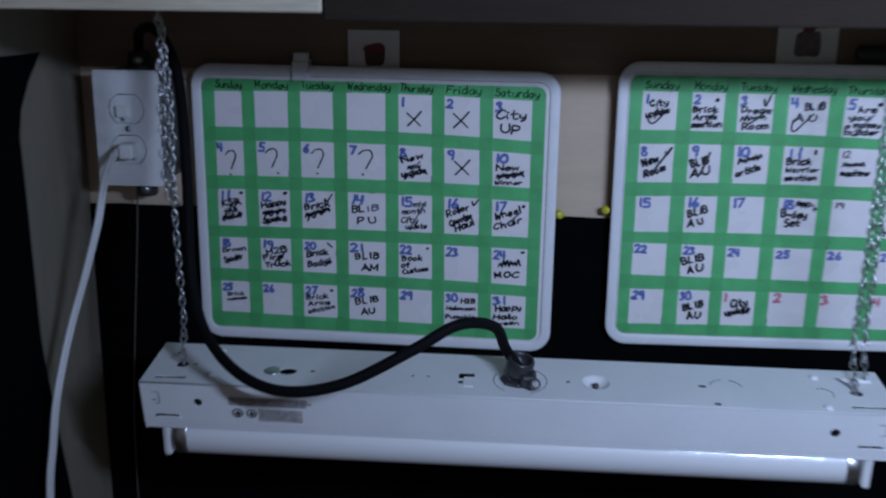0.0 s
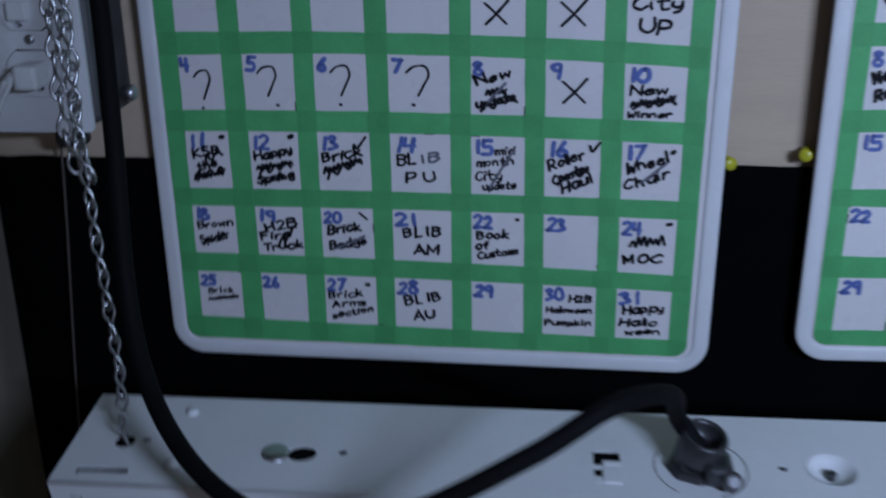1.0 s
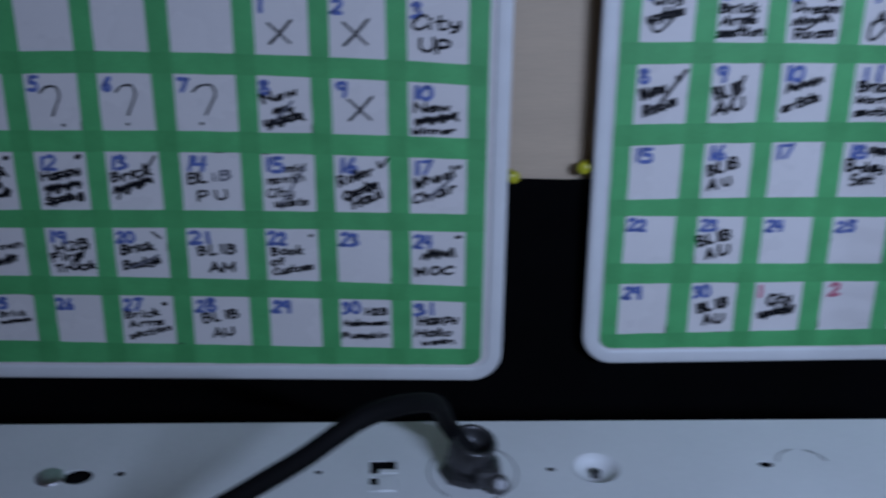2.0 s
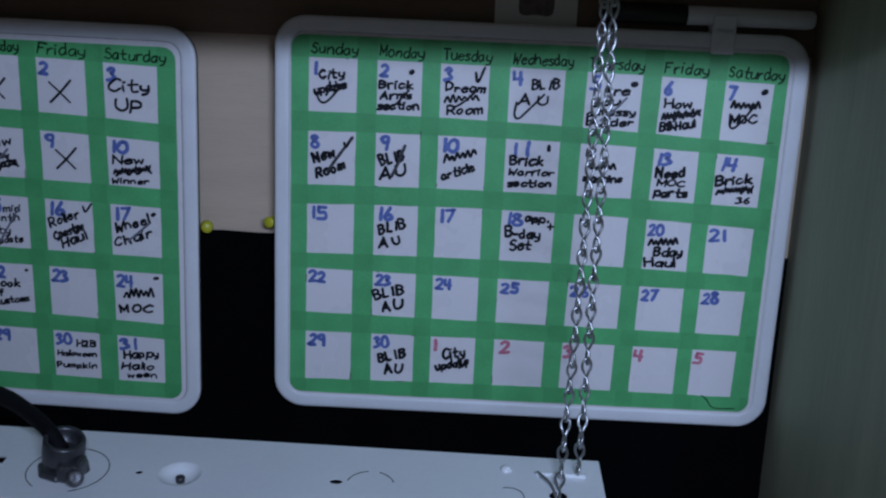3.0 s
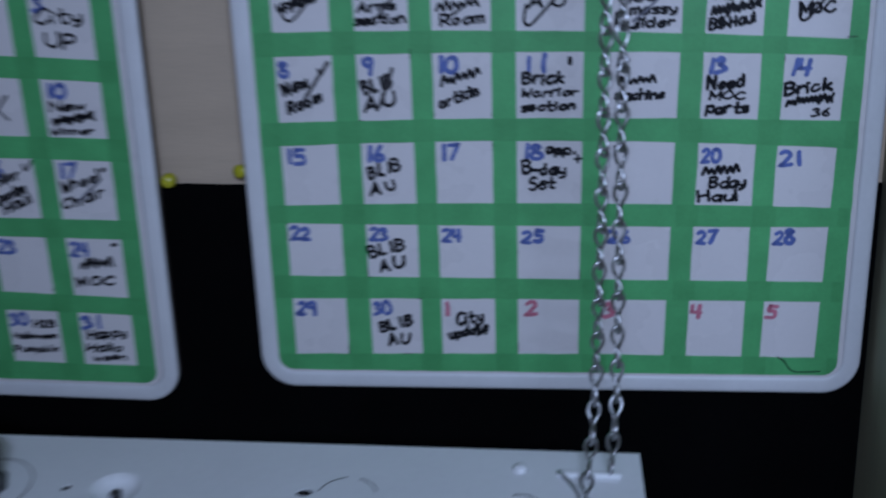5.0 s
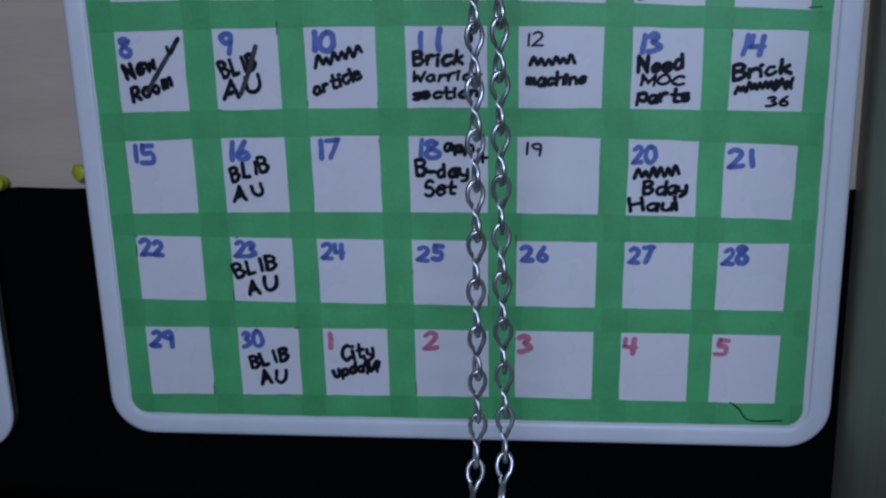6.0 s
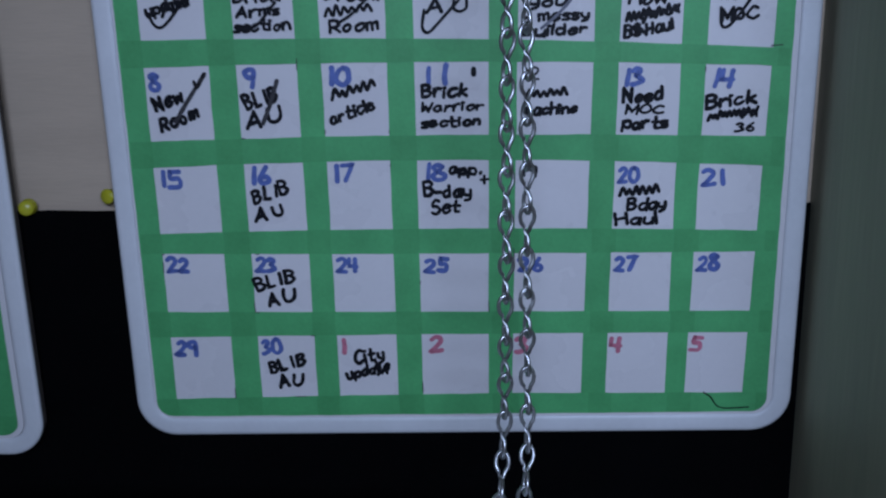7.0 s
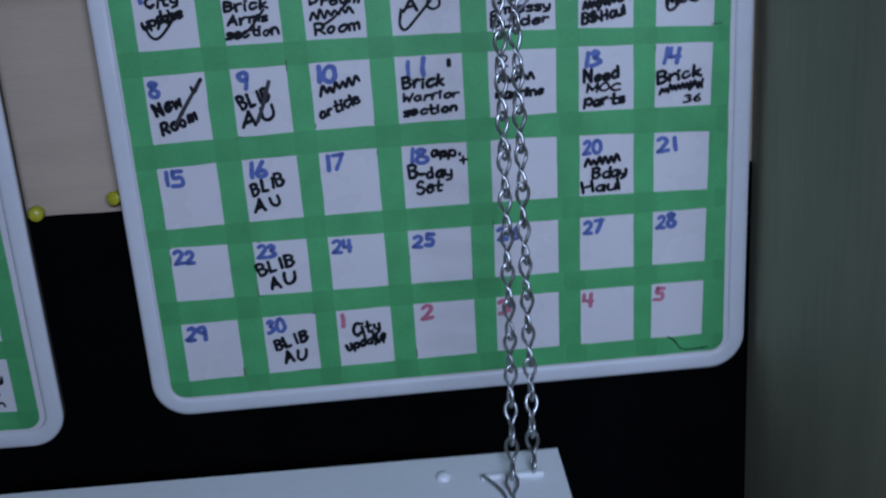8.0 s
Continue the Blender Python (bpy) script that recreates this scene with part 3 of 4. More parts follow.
TWO = Board(BW, BH,
            (23.2, 55.7, 69.1, 99.2, 111.5, 144.2, 157.8, 194.9, 209.4, 246.7, 259.2, 289.0, 301.8, 334.1),
            (22.3, 54.9, 69.5, 100.0, 112.1, 143.9, 157.3, 192.9, 205.6, 242.8, 255.7, 287.8, 298.3, 329.3),
            (252.2, 215.9, 202.4, 165.3, 151.5, 116.4, 105.6, 73.1, 58.6, 22.2),
            (247.8, 207.2, 198.3, 163.1, 148.1, 114.1, 102.8, 70.2, 58.0, 23.1),
            (1.0, 2.5, 2.5, 2.1, 3.7, 2.0, -0.5, -0.2, 0.4, 1.2),
            (0.0112, 0.3425, 0.0118, 0.2670))
POSE_ONE = board_pose(-0.3593, 2.0100, 1.0191, -0.0248, -0.0069, 0.0164)
POSE_TWO = board_pose(0.0502, 2.0028, 1.0279, 0.0100, -0.0020, 0.0158)

one = thing("whiteboard", "white dry-erase board with green tape calendar, mostly filled days", "whiteboard", POSE_ONE, "calendar boards")
board_parts(one, ONE, 11)
headings(one, ONE, 5)
knife_marks(one, ONE, 3)
for r, c, n in ((0, 4, 1), (0, 5, 2), (0, 6, 3), *((1 + k // 7, k % 7, 4 + k) for k in range(28))):
    day(one, ONE, r, c, str(n))
for c, (x, y, k) in zip((4, 5), ((0.46, 0.36, 0.20), (0.46, 0.40, 0.21))):
    cross_mark(one, ONE, 0, c, x, y, k)
cross_mark(one, ONE, 1, 5, 0.50, 0.46, 0.20)
for c, (x, y, dot) in enumerate(((0.56, 0.44, -0.08), (0.50, 0.50, 0.14), (0.54, 0.52, -0.06), (0.52, 0.54, -0.12))):
    question(one, ONE, 1, c, x, y, dot)
jot(one, ONE, 0, 6, ("City", 0.10, 0.48, 0.88, 0.24, 0.06), ("UP", 0.22, 0.13, 0.66, 0.24, 0.03), pen=0.0017)
jot(one, ONE, 1, 4, ("New", 0.12, 0.50, 0.74, 0.18, 0.28), ("#3", 0.28, 0.31, 0.66, 0.16, 0.15), ("update", 0.12, 0.10, 0.86, 0.17, 0.22))
scribble(one, ONE, 1, 4, 0.16, 0.14, 0.84, 0.30)
mark(one, ONE, 1, 4, (0.30, 0.20), (0.64, 0.56), ink=INK_FADED)
jot(one, ONE, 1, 6, ("New", 0.10, 0.46, 0.70, 0.18, 0.02), ("#7", 0.12, 0.22, 0.84, 0.17, 0.14), ("Winner", 0.08, 0.04, 0.80, 0.14, 0.04))
scribble(one, ONE, 1, 6, 0.16, 0.26, 0.84, 0.38)
jot(one, ONE, 2, 0, ("KSB", 0.16, 0.50, 0.80, 0.18, 0.25), ("the", 0.24, 0.30, 0.70, 0.16, 0.22), ("#5", 0.14, 0.10, 0.86, 0.16, 0.22))
scribble(one, ONE, 2, 0, 0.18, 0.20, 0.82, 0.36)
scribble(one, ONE, 2, 0, 0.40, 0.48, 0.80, 0.66, 2)
mark(one, ONE, 2, 0, (0.82, 0.90), (0.87, 0.91), name="dot_mark", pen=0.0030)
jot(one, ONE, 2, 1, ("Happy", 0.10, 0.48, 0.90, 0.17, 0.22), ("#6", 0.12, 0.29, 0.88, 0.15, 0.18), ("Spring", 0.12, 0.07, 0.90, 0.17, 0.20))
scribble(one, ONE, 2, 1, 0.14, 0.30, 0.86, 0.46)
scribble(one, ONE, 2, 1, 0.16, 0.12, 0.70, 0.26)
mark(one, ONE, 2, 1, (0.83, 0.91), (0.88, 0.93), name="dot_mark", pen=0.0030)
jot(one, ONE, 2, 2, ("Brick", 0.10, 0.46, 0.86, 0.19, 0.22), ("#6", 0.10, 0.24, 0.86, 0.17, 0.35))
scribble(one, ONE, 2, 2, 0.16, 0.24, 0.84, 0.52)
mark(one, ONE, 2, 2, (0.70, 0.80), (0.76, 0.74), (0.92, 0.93), name="tick_mark")
jot(one, ONE, 2, 3, ("BL", 0.12, 0.46, 0.42, 0.22, 0.06), ("P U", 0.26, 0.16, 0.76, 0.20, 0.06))
jot(one, ONE, 2, 3, ("IB", 0.46, 0.48, 0.84, 0.20, 0.10), ink=INK_FADED)
jot(one, ONE, 2, 4, ("mid", 0.46, 0.67, 0.82, 0.16, 0.06), ("month", 0.12, 0.47, 0.80, 0.16, 0.08), ("City", 0.10, 0.22, 0.58, 0.18, 0.05), ("update", 0.24, 0.05, 0.86, 0.15, 0.12), pen=0.0012)
mark(one, ONE, 2, 4, (0.36, 0.12), (0.50, 0.34), (0.80, 0.78), ink=INK_FADED)
jot(one, ONE, 2, 5, ("Roller", 0.10, 0.44, 0.74, 0.20, 0.40), ("Coaster", 0.18, 0.20, 0.84, 0.18, 0.42), ("Haul", 0.34, 0.06, 0.88, 0.20, 0.40))
scribble(one, ONE, 2, 5, 0.24, 0.26, 0.82, 0.52)
mark(one, ONE, 2, 5, (0.80, 0.90), (0.85, 0.80), (0.98, 0.96), name="tick_mark")
jot(one, ONE, 2, 6, ("Wheel", 0.10, 0.44, 0.80, 0.21, 0.34), ("Chair", 0.08, 0.16, 0.84, 0.22, 0.32))
mark(one, ONE, 2, 6, (0.34, 0.30), (0.76, 0.66), ink=INK_FADED)
mark(one, ONE, 2, 6, (0.84, 0.84), (0.87, 0.86), name="dot_mark", pen=0.0030)
jot(one, ONE, 3, 0, ("Brown", 0.12, 0.50, 0.94, 0.17, 0.12), ("Spider", 0.16, 0.16, 0.84, 0.20, 0.26), pen=0.0013)
scribble(one, ONE, 3, 0, 0.20, 0.22, 0.76, 0.40)
jot(one, ONE, 3, 1, ("H2B", 0.22, 0.48, 0.88, 0.20, 0.16), ("Fire", 0.10, 0.28, 0.72, 0.17, 0.16), ("Truck", 0.14, 0.06, 0.98, 0.18, 0.14))
scribble(one, ONE, 3, 1, 0.44, 0.22, 0.86, 0.64)
jot(one, ONE, 3, 2, ("Brick", 0.12, 0.46, 0.78, 0.20, 0.16), ("Badge", 0.16, 0.15, 0.88, 0.19, 0.18))
mark(one, ONE, 3, 2, (0.28, 0.20), (0.60, 0.34), (0.82, 0.46), ink=INK_FADED)
mark(one, ONE, 3, 2, (0.74, 0.92), (0.88, 0.80), name="tick_mark", pen=0.0013)
jot(one, ONE, 3, 3, ("BLIB", 0.20, 0.44, 0.84, 0.22, 0.12), ("AM", 0.36, 0.12, 0.78, 0.20, 0.04))
jot(one, ONE, 3, 4, ("Book", 0.12, 0.48, 0.72, 0.18, 0.08), ("of", 0.10, 0.28, 0.36, 0.17, 0.06), ("Customs", 0.14, 0.09, 0.92, 0.15, 0.20), pen=0.0014)
mark(one, ONE, 3, 4, (0.86, 0.88), (0.88, 0.88), name="dot_mark", pen=0.0022)
jot(one, ONE, 3, 6, ("#4", 0.20, 0.44, 0.82, 0.24, 0.14), ("MOC", 0.12, 0.16, 0.78, 0.18, 0.06), pen=0.0017)
mark(one, ONE, 3, 6, (0.84, 0.90), (0.90, 0.91), name="dot_mark", pen=0.0024)
jot(one, ONE, 4, 0, ("Brick", 0.22, 0.50, 0.82, 0.15, 0.10), ("#7", 0.20, 0.32, 0.92, 0.12, 0.14), pen=0.0010)
jot(one, ONE, 4, 2, ("Brick", 0.08, 0.52, 0.74, 0.17, 0.10), ("Arms", 0.14, 0.32, 0.80, 0.15, 0.12), ("section", 0.14, 0.09, 0.94, 0.15, 0.24), pen=0.0013)
mark(one, ONE, 4, 2, (0.82, 0.84), (0.85, 0.84), name="dot_mark", pen=0.0026)
jot(one, ONE, 4, 3, ("BLIB", 0.20, 0.44, 0.84, 0.22, 0.20), ("AU", 0.34, 0.15, 0.72, 0.20, 0.14))
jot(one, ONE, 4, 5, ("H2B", 0.50, 0.66, 0.92, 0.17, 0.02), ("Halloween", 0.08, 0.44, 0.94, 0.13, 0.02), ("Pumpkin", 0.06, 0.18, 0.94, 0.14, 0.02), pen=0.0014)
jot(one, ONE, 4, 6, ("Happy", 0.14, 0.48, 0.90, 0.20, 0.12), ("Hallo", 0.08, 0.24, 0.78, 0.17, 0.04), ("ween", 0.20, 0.06, 0.84, 0.14, 0.06))

two = thing("whiteboard", "white dry-erase board with green tape calendar, lower weeks empty", "whiteboard", POSE_TWO, "calendar boards")
board_parts(two, TWO, 23)
headings(two, TWO, 9)
knife_marks(two, TWO, 8, 20)
for k in range(30):
    r, c = divmod(k, 7)
    black = k in (11, 18)
    if black:
        day(two, TWO, r, c, str(k + 1), INK_NUMBER, at=(0.08, 0.78), wide=0.20, tall=0.15, pen=0.0012)
    else:
        day(two, TWO, r, c, str(k + 1), at=(0.08, 0.71), wide=0.30 if k < 7 else 0.32)
for c in range(2, 7):
    day(two, TWO, 4, c, str(c - 1), INK_RED, at=(0.14 if c == 3 else 0.05, 0.71), wide=0.40)
jot(two, TWO, 0, 0, ("City", 0.24, 0.58, 0.74, 0.20, 0.12), ("update", 0.14, 0.30, 0.80, 0.18, 0.26), pen=0.0017)
scribble(two, TWO, 0, 0, 0.34, 0.36, 0.78, 0.52, 2)
mark(two, TWO, 0, 0, (0.16, 0.36), (0.22, 0.22), (0.32, 0.17), (0.46, 0.26), (0.72, 0.54))
jot(two, TWO, 0, 1, ("Brick", 0.05, 0.48, 0.82, 0.18, 0.0), ("Arms", 0.08, 0.28, 0.80, 0.16, 0.03), ("section", 0.03, 0.08, 0.96, 0.16, 0.04))
mark(two, TWO, 0, 1, (0.22, 0.12), (0.42, 0.20), (0.72, 0.48))
mark(two, TWO, 0, 1, (0.75, 0.80), (0.78, 0.82), name="dot_mark", pen=0.0034)
jot(two, TWO, 0, 2, ("Dream", 0.12, 0.49, 0.92, 0.18, 0.0), ("#4", 0.10, 0.27, 0.82, 0.18, 0.08), ("Room", 0.16, 0.06, 0.90, 0.18, 0.06))
mark(two, TWO, 0, 2, (0.28, 0.20), (0.50, 0.32), (0.78, 0.56))
mark(two, TWO, 0, 2, (0.72, 0.86), (0.77, 0.70), (0.90, 0.96), name="tick_mark", pen=0.0018)
jot(two, TWO, 0, 3, ("BLIB", 0.42, 0.60, 0.92, 0.22, 0.10), ("A U", 0.18, 0.32, 0.74, 0.20, 0.05))
mark(two, TWO, 0, 3, (0.15, 0.38), (0.12, 0.16), (0.20, 0.09), (0.36, 0.24), (0.64, 0.54))
jot(two, TWO, 0, 4, ("Are", 0.34, 0.60, 0.78, 0.18, 0.02), ("you", 0.14, 0.42, 0.62, 0.15, 0.04), ("a messy", 0.06, 0.22, 0.94, 0.16, 0.04), ("builder", 0.06, 0.05, 0.92, 0.15, 0.03))
mark(two, TWO, 0, 4, (0.30, 0.16), (0.52, 0.34), (0.74, 0.58), ink=INK_FADED)
mark(two, TWO, 0, 4, (0.84, 0.82), (0.88, 0.83), name="dot_mark", pen=0.0034)
jot(two, TWO, 0, 5, ("How", 0.12, 0.47, 0.72, 0.17, 0.02), ("#7", 0.08, 0.23, 0.94, 0.17, 0.18), ("BS Haul", 0.06, 0.05, 0.86, 0.17, 0.16))
scribble(two, TWO, 0, 5, 0.34, 0.30, 0.92, 0.44)
scribble(two, TWO, 0, 5, 0.12, 0.12, 0.34, 0.18, 2)
jot(two, TWO, 0, 6, ("#4", 0.16, 0.52, 0.78, 0.19, 0.06), ("MOC", 0.18, 0.27, 0.74, 0.16, 0.12), pen=0.0017)
mark(two, TWO, 0, 6, (0.16, 0.46), (0.18, 0.26), (0.28, 0.24), (0.44, 0.38), (0.66, 0.64))
mark(two, TWO, 0, 6, (0.80, 0.84), (0.84, 0.86), name="dot_mark", pen=0.0036)
jot(two, TWO, 1, 0, ("New", 0.14, 0.40, 0.58, 0.22, 0.34), ("Room", 0.20, 0.12, 0.80, 0.22, 0.36), pen=0.0019)
mark(two, TWO, 1, 0, (0.42, 0.26), (0.62, 0.52), (0.93, 0.90), ink=INK_RUBBED, pen=0.0021)
mark(two, TWO, 1, 0, (0.76, 0.80), (0.80, 0.72), (0.92, 0.89), name="tick_mark", pen=0.0018)
jot(two, TWO, 1, 1, ("BLIB", 0.14, 0.38, 0.68, 0.25, 0.28), ("A U", 0.12, 0.12, 0.70, 0.23, 0.20), pen=0.0019)
mark(two, TWO, 1, 1, (0.38, 0.20), (0.52, 0.46), (0.66, 0.78), ink=INK_RUBBED, pen=0.0021)
jot(two, TWO, 1, 2, ("#4", 0.14, 0.46, 0.82, 0.20, 0.30), ("article", 0.12, 0.16, 0.82, 0.19, 0.32), pen=0.0018)
jot(two, TWO, 1, 3, ("Brick", 0.10, 0.50, 0.72, 0.20, 0.04), ("Warrior", 0.08, 0.31, 0.94, 0.15, 0.02), ("section", 0.08, 0.09, 0.90, 0.16, 0.04), pen=0.0018)
mark(two, TWO, 1, 3, (0.80, 0.90), (0.80, 0.83), name="tick_mark", pen=0.0026)
jot(two, TWO, 1, 4, ("#4", 0.14, 0.50, 0.68, 0.18, 0.0), ("machine", 0.10, 0.28, 0.82, 0.17, 0.0), pen=0.0018)
jot(two, TWO, 1, 5, ("Need", 0.09, 0.44, 0.74, 0.22, 0.06), ("MOC", 0.14, 0.28, 0.76, 0.13, 0.0), ("parts", 0.09, 0.08, 0.84, 0.18, 0.0), pen=0.0018)
jot(two, TWO, 1, 6, ("Brick", 0.04, 0.38, 0.82, 0.20, 0.12), ("#7", 0.08, 0.20, 0.86, 0.16, 0.12), ("36", 0.50, 0.05, 0.80, 0.14, 0.02), pen=0.0018)
scribble(two, TWO, 1, 6, 0.60, 0.30, 0.86, 0.34, 2, pen=0.0014)
jot(two, TWO, 2, 1, ("BLIB", 0.14, 0.40, 0.74, 0.22, 0.32), ("A U", 0.14, 0.14, 0.66, 0.20, 0.20), pen=0.0018)
jot(two, TWO, 2, 3, ("app.", 0.46, 0.78, 0.90, 0.18, -0.02), ("B-day", 0.10, 0.46, 0.76, 0.22, -0.02), ("Set", 0.20, 0.20, 0.60, 0.22, 0.12), pen=0.0018)
mark(two, TWO, 2, 3, (0.94, 0.77), (0.94, 0.66), pen=0.0014)
mark(two, TWO, 2, 3, (0.89, 0.71), (1.00, 0.72), pen=0.0014)
jot(two, TWO, 2, 5, ("#4", 0.10, 0.46, 0.76, 0.20, 0.10), ("Bday", 0.24, 0.26, 0.88, 0.20, 0.06), ("Haul", 0.05, 0.05, 0.74, 0.20, 0.03), pen=0.0018)
jot(two, TWO, 3, 1, ("BLIB", 0.08, 0.36, 0.74, 0.24, 0.28), ("AU", 0.26, 0.10, 0.70, 0.25, 0.18), pen=0.0019)
jot(two, TWO, 4, 1, ("BLIB", 0.20, 0.37, 0.84, 0.23, 0.28), ("AU", 0.34, 0.14, 0.76, 0.23, 0.16), pen=0.0019)
jot(two, TWO, 4, 2, ("City", 0.30, 0.50, 0.80, 0.26, 0.20), ("update", 0.16, 0.26, 0.88, 0.20, 0.22), pen=0.0018)
scribble(two, TWO, 4, 2, 0.64, 0.40, 0.86, 0.44, 2)
# A loose pen line on the tape in the lower corner.
g = Geo()
ribbon(g, curve2([(0.3085, 0.0235), (0.3125, 0.0205), (0.3155, 0.0160), (0.3195, 0.0142), (0.3260, 0.0142), (0.3330, 0.0146)]), 0.0008, 0.0009)
part("pen_line", g, INK_BLACK, two)

# ---- the hanging strip light ----
FL, FW, FH = 0.6231, 0.0724, 0.0494
FIX = (Matrix.Translation((-0.3492, 1.8670, 1.0648)) @ Matrix.Rotation(0.0059, 4, "Z") @ Matrix.Rotation(0.0113, 4, "Y") @ Matrix.Rotation(0.0919, 4, "X")
       @ Matrix.Diagonal((0.9938, 1.0294, 1.02, 1)))
# In the light's own frame x runs along it, -y is towards the room and z is up from its top face.
light = thing("fluorescent_strip_light", "white enamelled strip light with a bare unlit tube, hung on chains", "strip light", FIX)
top_holes = [disc(0.027, -0.039, 0.0052), disc(0.596, -0.039, 0.0052), disc(0.0375, -0.0370, 0.0026, 0.0020, k=10), disc(0.1195, -0.0435, 0.0075, 0.0058, a=0.1),
             disc(0.140, -0.041, 0.0024, k=10), disc(0.2257, -0.041, 0.0020, k=10), disc(0.239, -0.041, 0.0020, k=10), disc(0.357, -0.040, 0.0022, k=10), disc(0.3805, -0.0400, 0.0120, k=28),
             disc(0.4693, -0.0376, 0.0038, 0.0027), disc(0.4775, -0.0665, 0.0034, 0.0026), rect(0.2650, -0.0428, 0.2782, -0.0325), rect(0.2650, -0.0562, 0.2782, -0.0455),
             rect(0.0105, -0.0652, 0.0367, -0.0602), rect(0.5860, -0.0652, 0.6130, -0.0602), disc(0.0175, -0.0170, 0.0013, 0.0046, k=10, a=-0.5)]
part("top_plate", plate(rect(0, -FW, FL, 0), top_holes, 0.0008, ENAMEL), ENAMEL, light)
# The front skirt leans in below; its sheet is laid out flat and turned down.
lean = 0.1375
front_holes = [disc(0.048, -0.0182, 0.0036, k=12), disc(0.573, -0.0200, 0.0040, k=12), rect(0.0100, -0.0352, 0.0300, -0.0316), rect(0.5935, -0.0352, 0.6140, -0.0316),
               rect(0.0085, -0.0185, 0.0125, -0.0170)]
m_front = Matrix.Translation((0, -FW, 0)) @ Matrix.Rotation(radians(90) + lean, 4, "X")
part("front_skirt", plate(rect(0, -0.0405, FL, 0), front_holes, 0.0008, ENAMEL), ENAMEL, light, "", m_front)
m_back = Matrix.Translation((0, 0, 0)) @ Matrix.Rotation(radians(90) - lean, 4, "X")
# A narrow lip is folded in below the skirt, and bent tabs fill most of each slot.
lip = Geo().box((0.0008, -0.0464, -0.0016), (FL - 0.0008, -0.0408, -0.0008), 0.0003)
part("skirt_lip", lip, ENAMEL, light, "", m_front)
for x0, x1 in ((0.0122, 0.0364), (0.5874, 0.6127)):
    part("slot_tab", Geo().box((x0, -0.0656, -0.0016), (x1, -0.0630, -0.0002), 0.0004), ENAMEL, light)
for x0, x1 in ((0.0112, 0.0330), (0.5947, 0.6165)):
    part("slot_tab", Geo().box((x0, -0.0358, -0.0014), (x1, -0.0342, 0.0006), 0.0005), ENAMEL, light, "", m_front)
part("back_skirt", plate(rect(0, -0.0405, FL, 0), [], 0.0008, ENAMEL), ENAMEL, light, "", m_back)
g = Geo()
g.tube([(0, -FW + 0.0003, -0.0004), (FL, -FW + 0.0003, -0.0004)], 0.0008, 6)
part("bend", g, ENAMEL, light)
for x in (0.0006, FL - 0.0006):
    g = Geo()
    yb = -0.0465 * math.sin(lean)
    pr = [(-FW + 0.0008, -0.001), (-0.0008, -0.001), (yb - 0.0006, -0.0460), (-FW - yb + 0.0006, -0.0460)]
    g.loops([[(x - 0.0005, a, b) for a, b in pr], [(x + 0.0005, a, b) for a, b in pr]], smooth=False, cap0=True, cap1=True)
    part("end_plate", g, ENAMEL, light)
g = Geo()
g.box((0.003, -0.0300, -FH), (FL - 0.003, -0.0075, -0.0380), 0.0012)
part("wiring_cover", g, ENAMEL, light)
# Near-black sheets under the top stand in for shade inside the housing.
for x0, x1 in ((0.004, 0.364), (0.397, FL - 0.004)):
    part("inner_lining", Geo().box((x0, -FW + 0.004, -0.0060), (x1, -0.006, -0.0030)), HOLE_SHADE, light)
# Lamp holders and tube.
for x, s in ((0.0165, 1), (FL - 0.0165, -1)):
    g = Geo()
    g.box((x - 0.004, -0.0640, -0.0740), (x + 0.004, -0.0360, -0.0380), 0.003)
    part("lamp_holder", g, PLUG_WHITE, light, "white plastic lamp holder")
TR, TZ, TY = 0.0188, -FH - 0.0075, -0.0490
tube = part("tube", Geo().tube([(x, TY, TZ) for x in (0.034, 0.0345, 0.036, FL - 0.036, FL - 0.0345, FL - 0.034)], TR, 36), TUBE_GLASS, light, "unlit white fluorescent tube")
for x, s in ((0.0215, 1), (FL - 0.0215, -1)):
    m = Matrix.Translation((x, TY, TZ)) @ Matrix.Rotation(radians(90 * s), 4, "Y")
    part("end_cap", Geo().lathe([(0.012, 0), (0.0178, 0.0012), (TR + 0.0003, 0.003), (TR + 0.0003, 0.0125), (TR, 0.0135)], 28, m), ALU, tube, "aluminium end cap")
# Small features pressed into or fixed to the top.
part("hole_plug", Geo().lathe([(0.0072, -0.0006), (0.0070, 0.0006), (0.0060, 0.0010), (0.001, 0.0011)], 20, Matrix.Translation((0.1062, -0.0440, 0))), ALU, light, "dull metal hole plug")
g = Geo()
bowl = [[(0.3805 + r * math.cos(2 * math.pi * j / 28), -0.0400 + r * math.sin(2 * math.pi * j / 28), h) for j in range(28)] for r, h in
        ((0.0125, 0.0004), (0.0115, 0.0002), (0.0095, -0.0022), (0.0060, -0.0042), (0.0022, -0.0048))]
g.loops(bowl, cap1=True)
part("dimple", g, ENAMEL, light, "pressed round dimple")
part("dimple_screw", Geo().lathe([(0.0026, -0.0050), (0.0028, -0.0020), (0.0020, -0.0012), (0.0006, -0.0010)], 12, Matrix.Translation((0.3805, -0.0400, 0))), DIECAST, light)


def groove(x, y, r, a0, a1):
    """A half punched knockout: its shaded cut drawn as a thin near-black arc."""
    pts = [(x + r * math.cos(radians(lerp(a0, a1, k / 16))), y + r * math.sin(radians(lerp(a0, a1, k / 16))), 0.0) for k in range(17)]
    part("knockout", Geo().tube(pts, 0.00030, 5), HOLE_SHADE, light)


